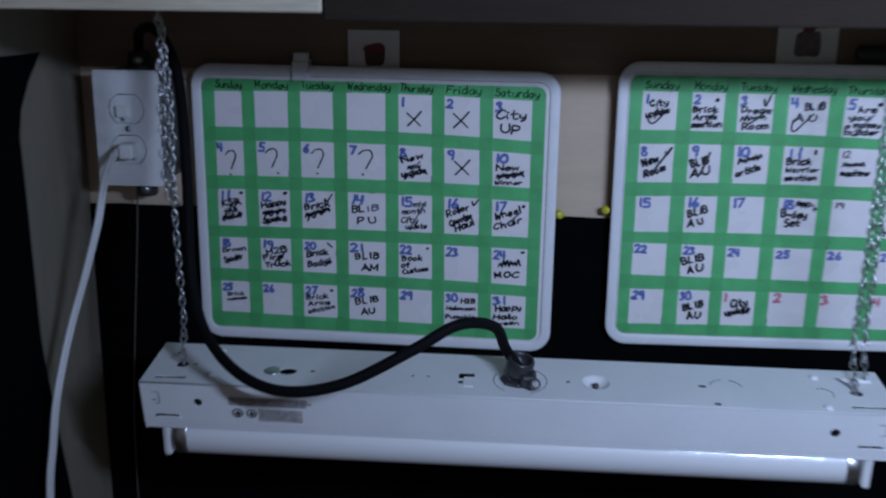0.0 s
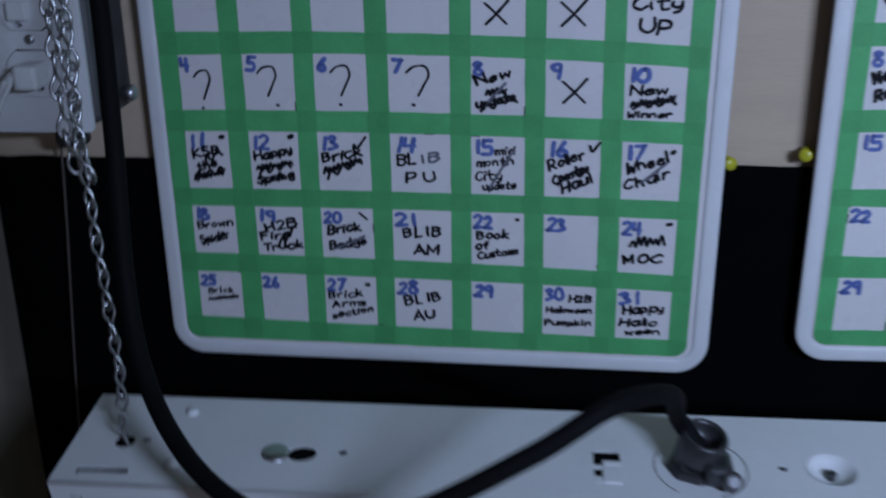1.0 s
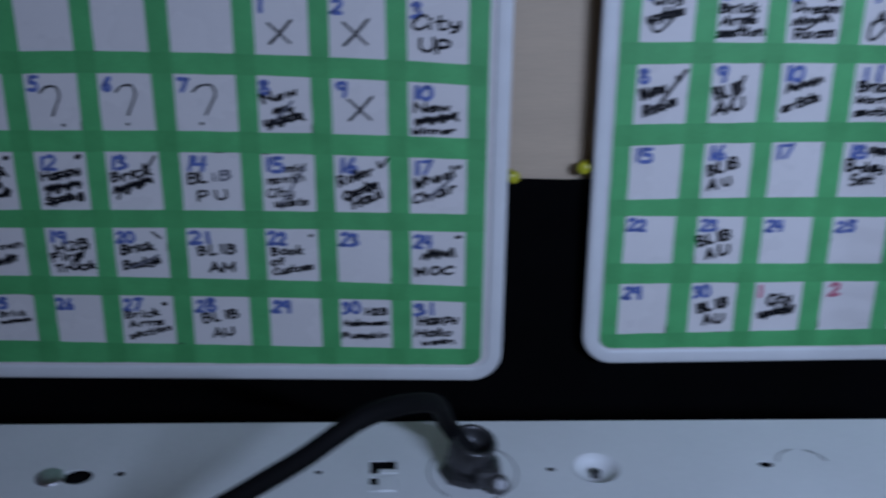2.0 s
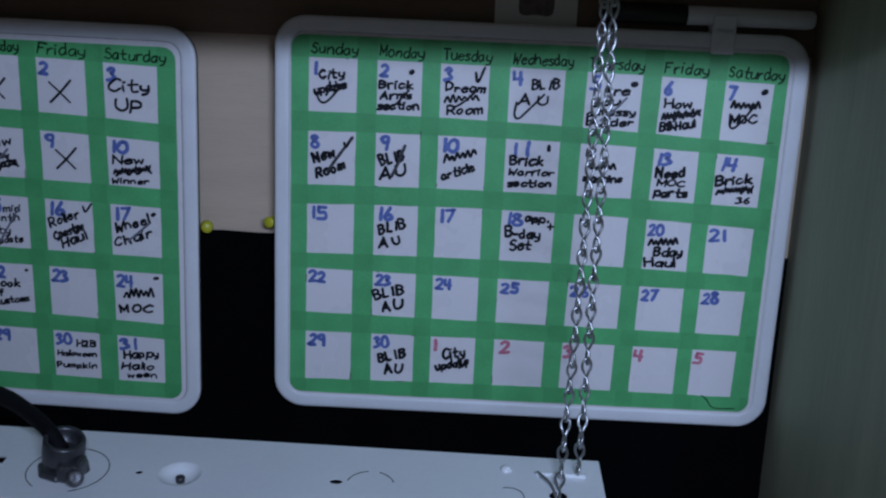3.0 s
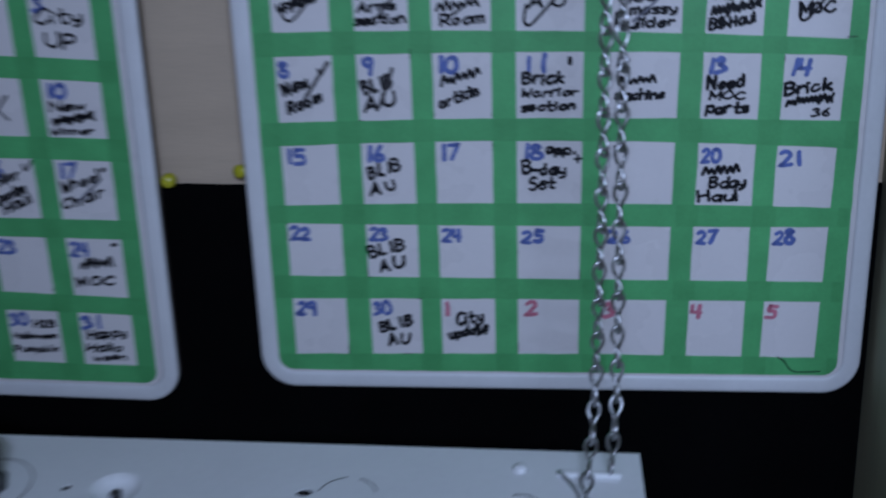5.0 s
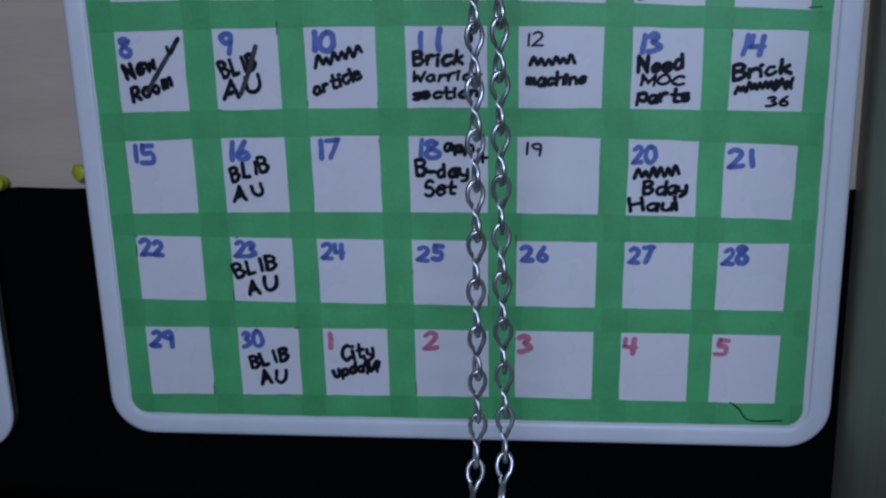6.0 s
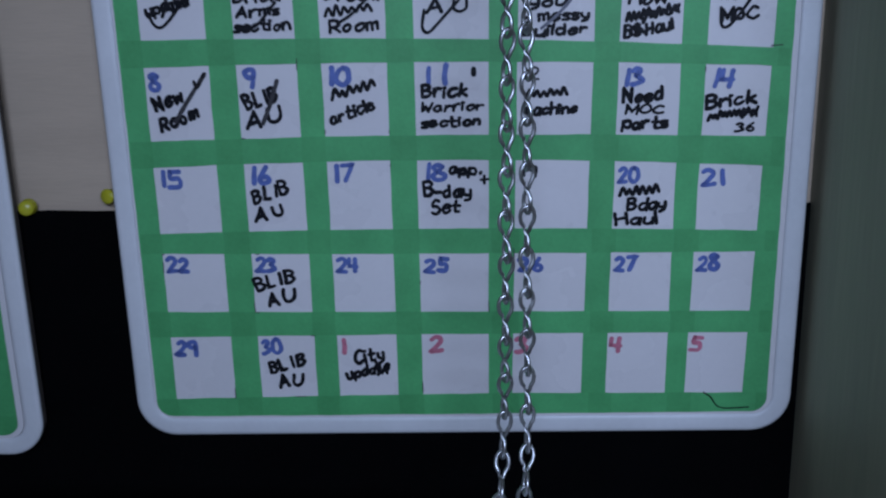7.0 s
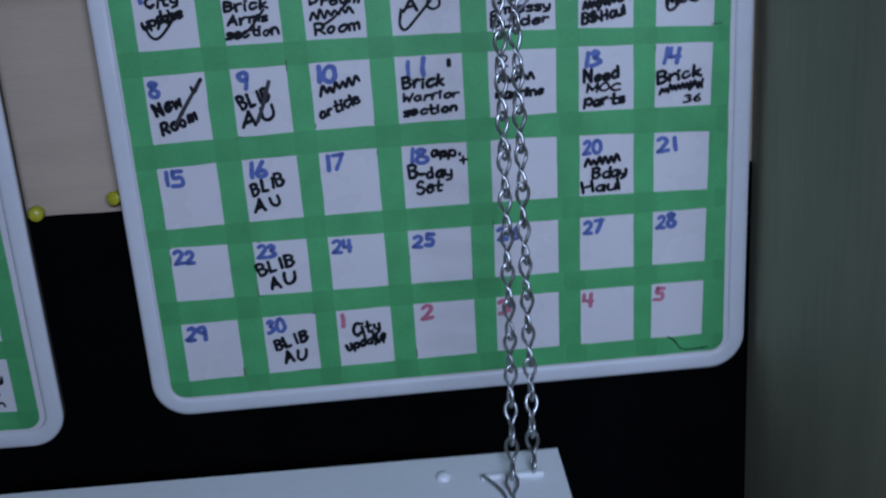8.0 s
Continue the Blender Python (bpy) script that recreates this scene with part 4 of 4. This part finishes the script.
groove(0.489, -0.0390, 0.0135, 15, 72)
groove(0.489, -0.0390, 0.0135, 100, 168)
groove(0.568, -0.0423, 0.0085, -40, 115)
groove(0.3170, -0.0420, 0.0225, -70, 95)
groove(0.3170, -0.0420, 0.0225, 150, 235)
for x, y in ((0.567, -0.0150), (0.566, -0.0655)):
    part("pressed_nub", Geo().lathe([(0.0038, -0.0002), (0.0034, 0.0012), (0.0020, 0.0024), (0.0004, 0.0027)], 14, Matrix.Translation((x, y, 0))), ENAMEL, light)
part("cut_tab", Geo().box((0.2695, -0.0430, -0.0022), (0.2786, -0.0396, 0.0004), 0.0005), ENAMEL, light)
part("cut_tab", Geo().box((0.2690, -0.0566, -0.0022), (0.2780, -0.0458, 0.0008), 0.0006), ENAMEL, light)
part("cut_tab", Geo().box((0.2648, -0.0566, -0.0022), (0.2688, -0.0515, 0.0003), 0.0004), ENAMEL, light)
part("chain_tab", Geo().box((0.5840, -0.0205, 0.0), (0.6135, -0.0170, 0.0024), 0.0010), ENAMEL, light)
# Bent wires that hold the chains, small punched tabs on the skirt.
for pts in ([(0.5850, -0.0200, 0.0030), (0.5920, -0.0310, 0.0022), (0.5955, -0.0390, -0.003)],):
    part("chain_wire", Geo().tube(smooth_path(pts, 5), 0.0009, 6), ZINC, light, "bent zinc wire")


def punched(x0, y0, x1, y1):
    """A small tab cut on three sides out of the front skirt, its shaded cuts drawn near-black."""
    g = Geo().tube([(x0, y1, 0), (x1, y1, 0), (x1, y0, 0), (x0 + (x1 - x0) * 0.35, y0, 0)], 0.00032, 5)
    part("punched_tab", g, HOLE_SHADE, light, "", m_front)


punched(0.6060, -0.0210, 0.6130, -0.0105)
punched(0.0095, -0.0210, 0.0150, -0.0095)
for x, y in ((0.0560, -0.0560), (0.0545, -0.0130)):
    part("pressed_nub", Geo().lathe([(0.0036, -0.0002), (0.0032, 0.0011), (0.0019, 0.0021), (0.0004, 0.0024)], 14, Matrix.Translation((x, y, 0))), ENAMEL, light)
# Type label: a greyed patch, rows of unreadable print and two round marks, printed on the skirt.
g = Geo()
for x0, x1, y0, y1 in ((0.0740, 0.1400, -0.0196, -0.0112), (0.0985, 0.1360, -0.0345, -0.0222)):
    ring = round_rect(x0, y0, x1, y1, 0.0012, 3)
    g.add([(a, b, 0.0004) for a, b in ring], [tuple(range(len(ring)))])
label = part("type_label", g, LABEL_GREY, light, "small greyish printed type label", m_front)
rng = random.Random(8)
for k, y in enumerate((-0.0130, -0.0154, -0.0179, -0.0238, -0.0263, -0.0289, -0.0316)):
    g = Geo()
    x = 0.0752 if k < 3 else 0.1000
    while x < (0.136 if k < 3 else 0.130):
        w = rng.uniform(0.003, 0.009)
        h = rng.uniform(0.0004, 0.0008)
        g.add([(x, y - h, 0.0006), (x + w, y - h, 0.0006), (x + w, y + h, 0.0006), (x, y + h, 0.0006)], [(0, 1, 2, 3)])
        g.add([(x + w - 0.0001, y, 0.00062), (x + w + 0.0025, y, 0.00062), (x + w + 0.0025, y + 0.0001, 0.00062), (x + w - 0.0001, y + 0.0001, 0.00062)], [(0, 1, 2, 3)])
        x += w + rng.uniform(0.0008, 0.0020)
    part("print_bar", g, LABEL_INK, label)
for x, r in ((0.0812, 0.0048), (0.0930, 0.0046)):
    g = Geo()
    outer, inner, core = disc(x, -0.0268, r, r * 0.92, k=18), disc(x, -0.0268, r * 0.74, r * 0.68, k=18), disc(x + 0.0003, -0.0272, r * 0.52, r * 0.44, k=18)
    g.add([(a, b, 0.0006) for a, b in outer + inner], [(k, (k + 1) % 18, 18 + (k + 1) % 18, 18 + k) for k in range(18)])
    g.add([(a, b, 0.0006) for a, b in core], [tuple(range(18))])
    g.add([(x - r * 0.1, -0.0268 - r, 0.00062), (x + r * 0.1, -0.0268 - r, 0.00062), (x + r * 0.1, -0.0268 + r * 0.5, 0.00062), (x - r * 0.1, -0.0268 + r * 0.5, 0.00062)], [(0, 1, 2, 3)])
    part("round_mark", g, LABEL_DARK, label, "dark round printed mark")
# Cable clamp: a flanged body, a round collar leaning back, a jaw and a side screw.
clamp = part("cable_clamp", Geo().lathe([(0.0128, 0), (0.0134, 0.0016), (0.0126, 0.0034), (0.0106, 0.0042), (0.0106, 0.0100), (0.0098, 0.0110)], 8,
             Matrix.Translation((0.3150, -0.0430, 0)) @ Matrix.Diagonal((1.12, 1.0, 1, 1)), smooth=False), DIECAST, light, "grey die-cast cable clamp")
tilt = Matrix.Translation((0.3150, -0.0425, 0.0080)) @ Matrix.Rotation(radians(6), 4, "X") @ Matrix.Rotation(radians(10), 4, "Y")
part("clamp_collar", Geo().lathe([(0.0112, -0.002), (0.0116, 0.0020), (0.0116, 0.0120), (0.0110, 0.0132), (0.0094, 0.0132), (0.0088, 0.0115), (0.0084, 0.0040)], 24, tilt), DIECAST, clamp)
part("clamp_jaw", Geo().box((0.3165, -0.0590, 0.001), (0.3300, -0.0430, 0.0125), 0.0030), DIECAST, clamp)
part("clamp_screw", Geo().lathe([(0.0046, 0.0), (0.0050, 0.0020), (0.0044, 0.0036), (0.0020, 0.0042), (0.0005, 0.0040)], 16,
     Matrix.Translation((0.3285, -0.0600, 0.0065)) @ Matrix.Rotation(radians(55), 4, "X")), SCREW, clamp, "dull round screw head")

# ---- chains ----
LINK, WIRE = 0.0204, 0.00082
EYE, TALL = 0.0028, 0.0044
mid = LINK / 2 - TALL
upper = [(EYE * math.sin(radians(f)), 0.0, mid + TALL * math.cos(radians(f))) for f in range(-150, 151, 30)]
lower = [(0.0, EYE * math.sin(radians(f)), -mid - TALL * math.cos(radians(f))) for f in range(150, -151, -30)]
# Two wires lie side by side in the neck, between the eyes.
link_pts = upper + [(0.0009, 0.0004, 0.0)] + lower + [(-0.0009, -0.0004, 0.0)]
link_mesh = Geo().tube(link_pts, WIRE, 7, closed=True).mesh("link", ZINC)


def strand(root, pts, rng, turn=0.0, slack=0.0):
    """Links in a row along a line from below to above."""
    line = smooth_path(pts, 12) if len(pts) > 2 else [Vector(pts[0]).lerp(Vector(pts[1]), k / 30) for k in range(31)]
    pitch = LINK - 4.0 * WIRE
    todo, i, at = pitch / 2, 0, line[0].copy()
    a = turn
    while i < len(line) - 1:
        seg = line[i + 1] - at
        if seg.length < todo:
            todo -= seg.length
            i += 1
            at = line[i].copy()
            continue
        at = at + seg.normalized() * todo
        todo = pitch
        d = (line[i + 1] - line[i]).normalized()
        q = Vector((0, 0, 1)).rotation_difference(d).to_matrix().to_4x4()
        a += rng.uniform(-2, 6)
        ob = new("link", link_mesh)
        ob.parent = root
        ob.matrix_local = Matrix.Translation(at) @ q @ Matrix.Rotation(radians(a + rng.uniform(-9, 9)), 4, "Z") @ Matrix.Rotation(radians(rng.uniform(-5, 5)), 4, "X")


rng = random.Random(4)
hole_l = FIX @ Vector((0.027, -0.039, -0.004))
hole_r = FIX @ Vector((0.596, -0.039, -0.004))
chain_l = thing("hanging_chain", "bright zinc jack chain, doubled up and bunched near the top", "chain", Matrix(), "light chains")
strand(chain_l, [hole_l, (-0.3163, 1.8180, 1.1052), (-0.3168, 1.8150, 1.1652), (-0.3184, 1.8130, 1.2452), (-0.3208, 1.8110, SHELF_Z)], rng, 50)
strand(chain_l, [(-0.3133, 1.8110, 1.2052), (-0.3158, 1.8090, 1.2252), (-0.3143, 1.8100, 1.2752), (-0.3178, 1.8120, 1.3352)], rng, 60)
strand(chain_l, [(-0.3198, 1.8090, 1.2100), (-0.3212, 1.8070, 1.2452), (-0.3215, 1.8100, 1.2952), (-0.3198, 1.8120, 1.3402)], rng, 100)
part("hook", Geo().tube(smooth_path([(-0.3208, 1.8130, SHELF_Z + 0.003), (-0.3208, 1.8130, 1.3502), (-0.3168, 1.8130, 1.3442), (-0.3213, 1.8130, 1.3402)], 6), 0.0014, 6), ZINC, chain_l)
chain_r = thing("hanging_chain", "bright zinc jack chain hanging in two strands", "chain", Matrix(), "light chains")
strand(chain_r, [hole_r, (0.2484, 1.8665, 1.0850), (0.2500, 1.8647, 1.1526), (0.2511, 1.8620, 1.2526), (0.2518, 1.8600, SHELF_Z)], rng, 8)
strand(chain_r, [FIX @ Vector((0.6085, -0.0188, 0.0030)), (0.2586, 1.8710, 1.0876), (0.2585, 1.8695, 1.1526), (0.2584, 1.8668, 1.2526), (0.2570, 1.8640, SHELF_Z)], rng, -6)
part("hook", Geo().tube(smooth_path([(0.2547, 1.8620, SHELF_Z + 0.003), (0.2547, 1.8620, 1.3506), (0.2587, 1.8620, 1.3446), (0.2537, 1.8620, 1.3406)], 6), 0.0014, 6), ZINC, chain_r)

# ---- socket box on the back board ----
BX0, BX1, BZ0, BZ1, BY = -0.4361, -0.3742, 1.1865, 1.2953, 1.9600
box = thing("socket_box", "white double socket plate on a grey steel box", "socket", Matrix.Translation(((BX0 + BX1) / 2, BY, (BZ0 + BZ1) / 2)))
hw, hh = (BX1 - BX0) / 2, (BZ1 - BZ0) / 2
turn = Matrix.Rotation(radians(90), 4, "X")


def face_outline(y, r, h):
    """The round face of a socket, cut level above and below."""
    a = math.asin(h / r)
    right = [(r * math.cos(lerp(-a, a, k / 8)), y + r * math.sin(lerp(-a, a, k / 8))) for k in range(9)]
    return right + [(-p, 2 * y - q) for p, q in right]


openings = [face_outline(y, 0.0165, 0.0139) for y in (0.0187, -0.0195)] + [disc(0, 0, 0.0022, k=10)]
part("cover_plate", plate(round_rect(-hw, -hh, hw, hh, 0.003, 3), openings, 0.0028, PLATE_WHITE), PLATE_WHITE, box, "white cover plate", turn)
part("plate_edge", Geo().loops([[(x, 0.0005, z) for x, z in round_rect(-hw, -hh, hw, hh, 0.003, 3)], [(x, 0.0045, z) for x, z in round_rect(-hw + 0.0008, -hh + 0.0008, hw - 0.0008, hh - 0.0008, 0.003, 3)]], smooth=False), PLATE_WHITE, box)
for y, hx, hy in ((0.0187, -0.0050, 0.0085), (-0.0195, 0.0026, -0.0279)):
    slots = [disc(hx, hy, 0.0030, 0.0018, k=12)]
    part("socket_face", plate(face_outline(y, 0.0157, 0.0131), slots, 0.0070, PLATE_WHITE), PLATE_WHITE, box, "", Matrix.Translation((0, -0.0022, 0)) @ turn)
    # A near-black block stands in for the shade behind the hole.
    part("socket_inside", Geo().box((-0.012, 0.006, y - 0.012), (0.012, 0.008, y + 0.010)), HOLE_SHADE, box)
part("blind_cap", Geo().box((-0.0090, -0.0062, 0.0112), (0.0028, -0.0018, 0.0222), 0.0012), PLUG_WHITE, box, "white plastic cap in the upper socket")
part("plate_screw", Geo().lathe([(0.0030, 0), (0.0028, 0.0010), (0.0010, 0.0014)], 12, Matrix.Rotation(radians(90), 4, "X")), ZINC, box)
part("steel_box", Geo().box((-hw + 0.002, 0.0046, -hh + 0.003), (hw + 0.0035, WALL - BY, hh - 0.003), 0.006), GALV, box, "dark galvanised steel box")
for z in (1.281, 1.203):
    m = Matrix.Translation((hw + 0.0030, 1.992 - BY, z - (BZ0 + BZ1) / 2)) @ Matrix.Rotation(radians(90), 4, "Y")
    part("side_screw", Geo().lathe([(0.0024, 0), (0.0024, 0.0070), (0.0050, 0.0074), (0.0053, 0.0100), (0.0040, 0.0122), (0.0008, 0.0128)], 14, m), ZINC, box, "bright round side screw")
for sgn, zz in ((1, hh - 0.003), (-1, -hh + 0.003)):
    m = Matrix.Translation((0.004, 0.030, zz)) @ Matrix.Rotation(0 if sgn > 0 else math.pi, 4, "X")
    cl = part("cable_clamp", Geo().lathe([(0.0130, 0), (0.0130, 0.004), (0.0105, 0.005), (0.0105, 0.016), (0.0090, 0.018), (0.0070, 0.018)], 18, m), DIECAST, box, "die-cast cable clamp")
    part("clamp_screw", Geo().lathe([(0.0045, 0), (0.0045, 0.003), (0.0030, 0.005), (0.0006, 0.0055)], 12, Matrix.Translation((0.006, 0.022, zz + sgn * 0.010)) @ Matrix.Rotation(radians(90), 4, "X")), ZINC, cl, "bright screw head")

# Black cable from the box to the light.
conn = FIX @ Vector((0.3150, -0.043, 0.012))
cable = smooth_path([(-0.4010, 1.9900, 1.2990), (-0.4000, 1.9880, 1.3160), (-0.3940, 1.9760, 1.3290), (-0.3698, 1.9400, 1.3350), (-0.3438, 1.9020, 1.3220), (-0.3273, 1.8770, 1.2880),
                     (-0.3154, 1.8451, 1.2136), (-0.3111, 1.8276, 1.1439), (-0.2931, 1.7987, 1.1028), (-0.2583, 1.7624, 1.0825), (-0.2171, 1.7406, 1.0764), (-0.1690, 1.7367, 1.0858),
                     (-0.1165, 1.7420, 1.1130), (-0.0829, 1.7563, 1.1292), (-0.0562, 1.7880, 1.1175), (-0.0470, 1.8233, 1.0863), tuple(conn)], 9)
solid("black_power_cable", Geo().tube(cable, 0.0045, 14), RUBBER, "thick black rubber cable looping down to the strip light", "cable")
# White lead with its plug.
lead = thing("white_power_lead", "white vinyl two-core power lead plugged into the lower socket", "power lead", Matrix.Translation((-0.4022, 1.9585, 1.2224)))
plug = part("plug", Geo().box((-0.0068, -0.0190, -0.0070), (0.0068, 0.0000, 0.0070), 0.0022), PLUG_WHITE, lead)
part("plug_neck", Geo().tube([(-0.0050, -0.0120, 0.0005), (-0.0090, -0.0135, -0.0005), (-0.0118, -0.0155, -0.0030)], [0.0040, 0.0036, 0.0031], 10), PLUG_WHITE, plug)
run = smooth_path([(-0.0100, -0.0140, -0.0010), (-0.0118, -0.0190, -0.0050), (-0.0122, -0.0400, -0.0210), (-0.0128, -0.0530, -0.0420), (-0.0146, -0.0605, -0.0599), (-0.0266, -0.0685, -0.1057),
                   (-0.0365, -0.0805, -0.1450), (-0.0408, -0.0985, -0.1794), (-0.0434, -0.1135, -0.2115), (-0.0458, -0.1205, -0.2440), (-0.0518, -0.1245, -0.2988), (-0.054, -0.128, -0.42), (-0.054, -0.13, -0.62)], 8)
# Two cores lie side by side in the one flat cord.
g = Geo()
for off in (-0.00145, 0.00145):
    g.tube([p + Vector((off, off * 0.5, 0)) for p in run], 0.0019, 8)
part("cord", g, PLUG_WHITE, lead)
# Thin brown wire down the backdrop.
solid("thin_wire", Geo().tube(smooth_path([(-0.4170, 2.0070, 1.1860), (-0.4215, 2.0090, 1.1260), (-0.4350, 2.0100, 0.9760), (-0.4400, 2.0100, 0.8760), (-0.4420, 2.0100, 0.6060)], 8), 0.0009, 6), BROWN_WIRE, "thin brown wire hanging down the cloth", "wire")

# ---- push pins ----
pin = thing("push_pin", "yellow plastic push pin in the cloth's edge", "push pin", Matrix.Translation((-0.0005, WALL - 0.006, 1.1565)) @ Matrix.Rotation(radians(82), 4, "X") @ Matrix.Rotation(radians(14), 4, "Y"), "yellow pins")
part("head", Geo().lathe([(0.0042, 0), (0.0044, 0.0010), (0.0031, 0.0022), (0.0024, 0.0042), (0.0026, 0.0067), (0.0039, 0.0081), (0.0041, 0.0092), (0.0034, 0.0100), (0.0005, 0.0102)], 18), YELLOW, pin)
part("point", Geo().tube([(0, 0, -0.006), (0, 0, 0.001)], 0.0006, 6), ZINC, pin)
copy_thing(pin, Matrix.Translation((0.0482, WALL - 0.006, 1.1625)) @ Matrix.Rotation(radians(84), 4, "X") @ Matrix.Rotation(radians(-18), 4, "Y"))

# ---- cards, clips and the pen on top of the boards ----
def card(x0, x1, z0, z1, y, label, shapes):
    """A small card; each printed shape is a name, its material and outline, counted from the middle of the top edge."""
    ob = thing("picture_card", label, "card", Matrix.Translation(((x0 + x1) / 2, y, z0)), "picture cards")
    w, h = (x1 - x0) / 2, z1 - z0
    part("sheet", Geo().box((-w, -0.0004, 0), (w, 0.0004, h), 0.0003), CARD, ob)
    for k, (name, ink, outline) in enumerate(shapes):
        soft = curve2(outline + outline[:1], 4)[:-1]
        part(name, Geo().add([(x, -0.0008 - 0.0002 * k, h + z) for x, z in soft], [tuple(range(len(soft)))]), ink, ob)


card(-0.2058, -0.1562, 1.272, 1.3310, 2.0170, "small white card with a dark brown picture, tucked behind the board",
     [("picture_base", PRINT_BROWN, [(-0.0090, -0.0185), (0.0, -0.0180), (0.0100, -0.0190), (0.0092, -0.0320), (0.0, -0.0335), (-0.0072, -0.0325)]),
      ("picture_top", PRINT_RED, [(-0.0108, -0.0190), (-0.0080, -0.0150), (-0.0010, -0.0128), (0.0060, -0.0118), (0.0102, -0.0150), (0.0104, -0.0200), (0.0, -0.0208)])])
card(0.1964, 0.2518, 1.275, 1.3520, 2.0165, "small white card with a grey, red-tipped picture behind the board",
     [("picture_base", PRINT_GREY, [(-0.0105, -0.0190), (-0.0050, -0.0168), (0.0055, -0.0168), (0.0110, -0.0190), (0.0112, -0.0380), (0.0, -0.0390), (-0.0112, -0.0380)]),
      ("picture_top", PRINT_RED, [(-0.0052, -0.0165), (-0.0048, -0.0110), (0.0, -0.0078), (0.0048, -0.0105), (0.0054, -0.0165), (0.0, -0.0180)])])


def clip_geo(u, top, w):
    """A plastic spring clip that grips a board's upper rim."""
    g = Geo()
    g.box((u - w / 2, -0.0042, top - 0.0135), (u + w / 2, -0.0022, top + 0.0040), 0.0008)
    g.box((u - w / 2, -0.0036, top + 0.0008), (u + w / 2, 0.0125, top + 0.0050), 0.0010)
    g.box((u - w / 2, 0.0090, top - 0.0100), (u + w / 2, 0.0110, top + 0.0040), 0.0006)
    return g


solid("plastic_clip", clip_geo(0.1085, ONE.h, 0.0160).box((0.1015, -0.0028, ONE.h + 0.004), (0.1155, 0.008, ONE.h + 0.0125), 0.0015), FRAME_WHITE,
      "white plastic clip gripping the board's upper rim", "clip", m=POSE_ONE)
pen = thing("dry_erase_marker", "white marker pen with black cap, clipped to the board's top", "marker pen", POSE_TWO)
pz, py = TWO.h + 0.0105, 0.004
barrel = part("barrel", Geo().lathe([(0.0045, 0.356), (0.0058, 0.3545), (0.0062, 0.350), (0.0062, 0.272), (0.0055, 0.270)], 18, Matrix.Translation((0, py, pz)) @ Matrix.Rotation(radians(90), 4, "Y")), FRAME_WHITE, pen)
part("cap", Geo().lathe([(0.0060, 0.272), (0.0070, 0.2715), (0.0070, 0.222), (0.0062, 0.2165), (0.0030, 0.2150)], 18, Matrix.Translation((0, py, pz)) @ Matrix.Rotation(radians(90), 4, "Y")), CAP_BLACK, pen, "black pen cap")
g = clip_geo(0.2960, TWO.h, 0.0155)
g.box((0.2885, -0.0042, TWO.h), (0.3035, -0.0022, TWO.h + 0.012), 0.0008)
part("clip", g, FRAME_WHITE, pen)
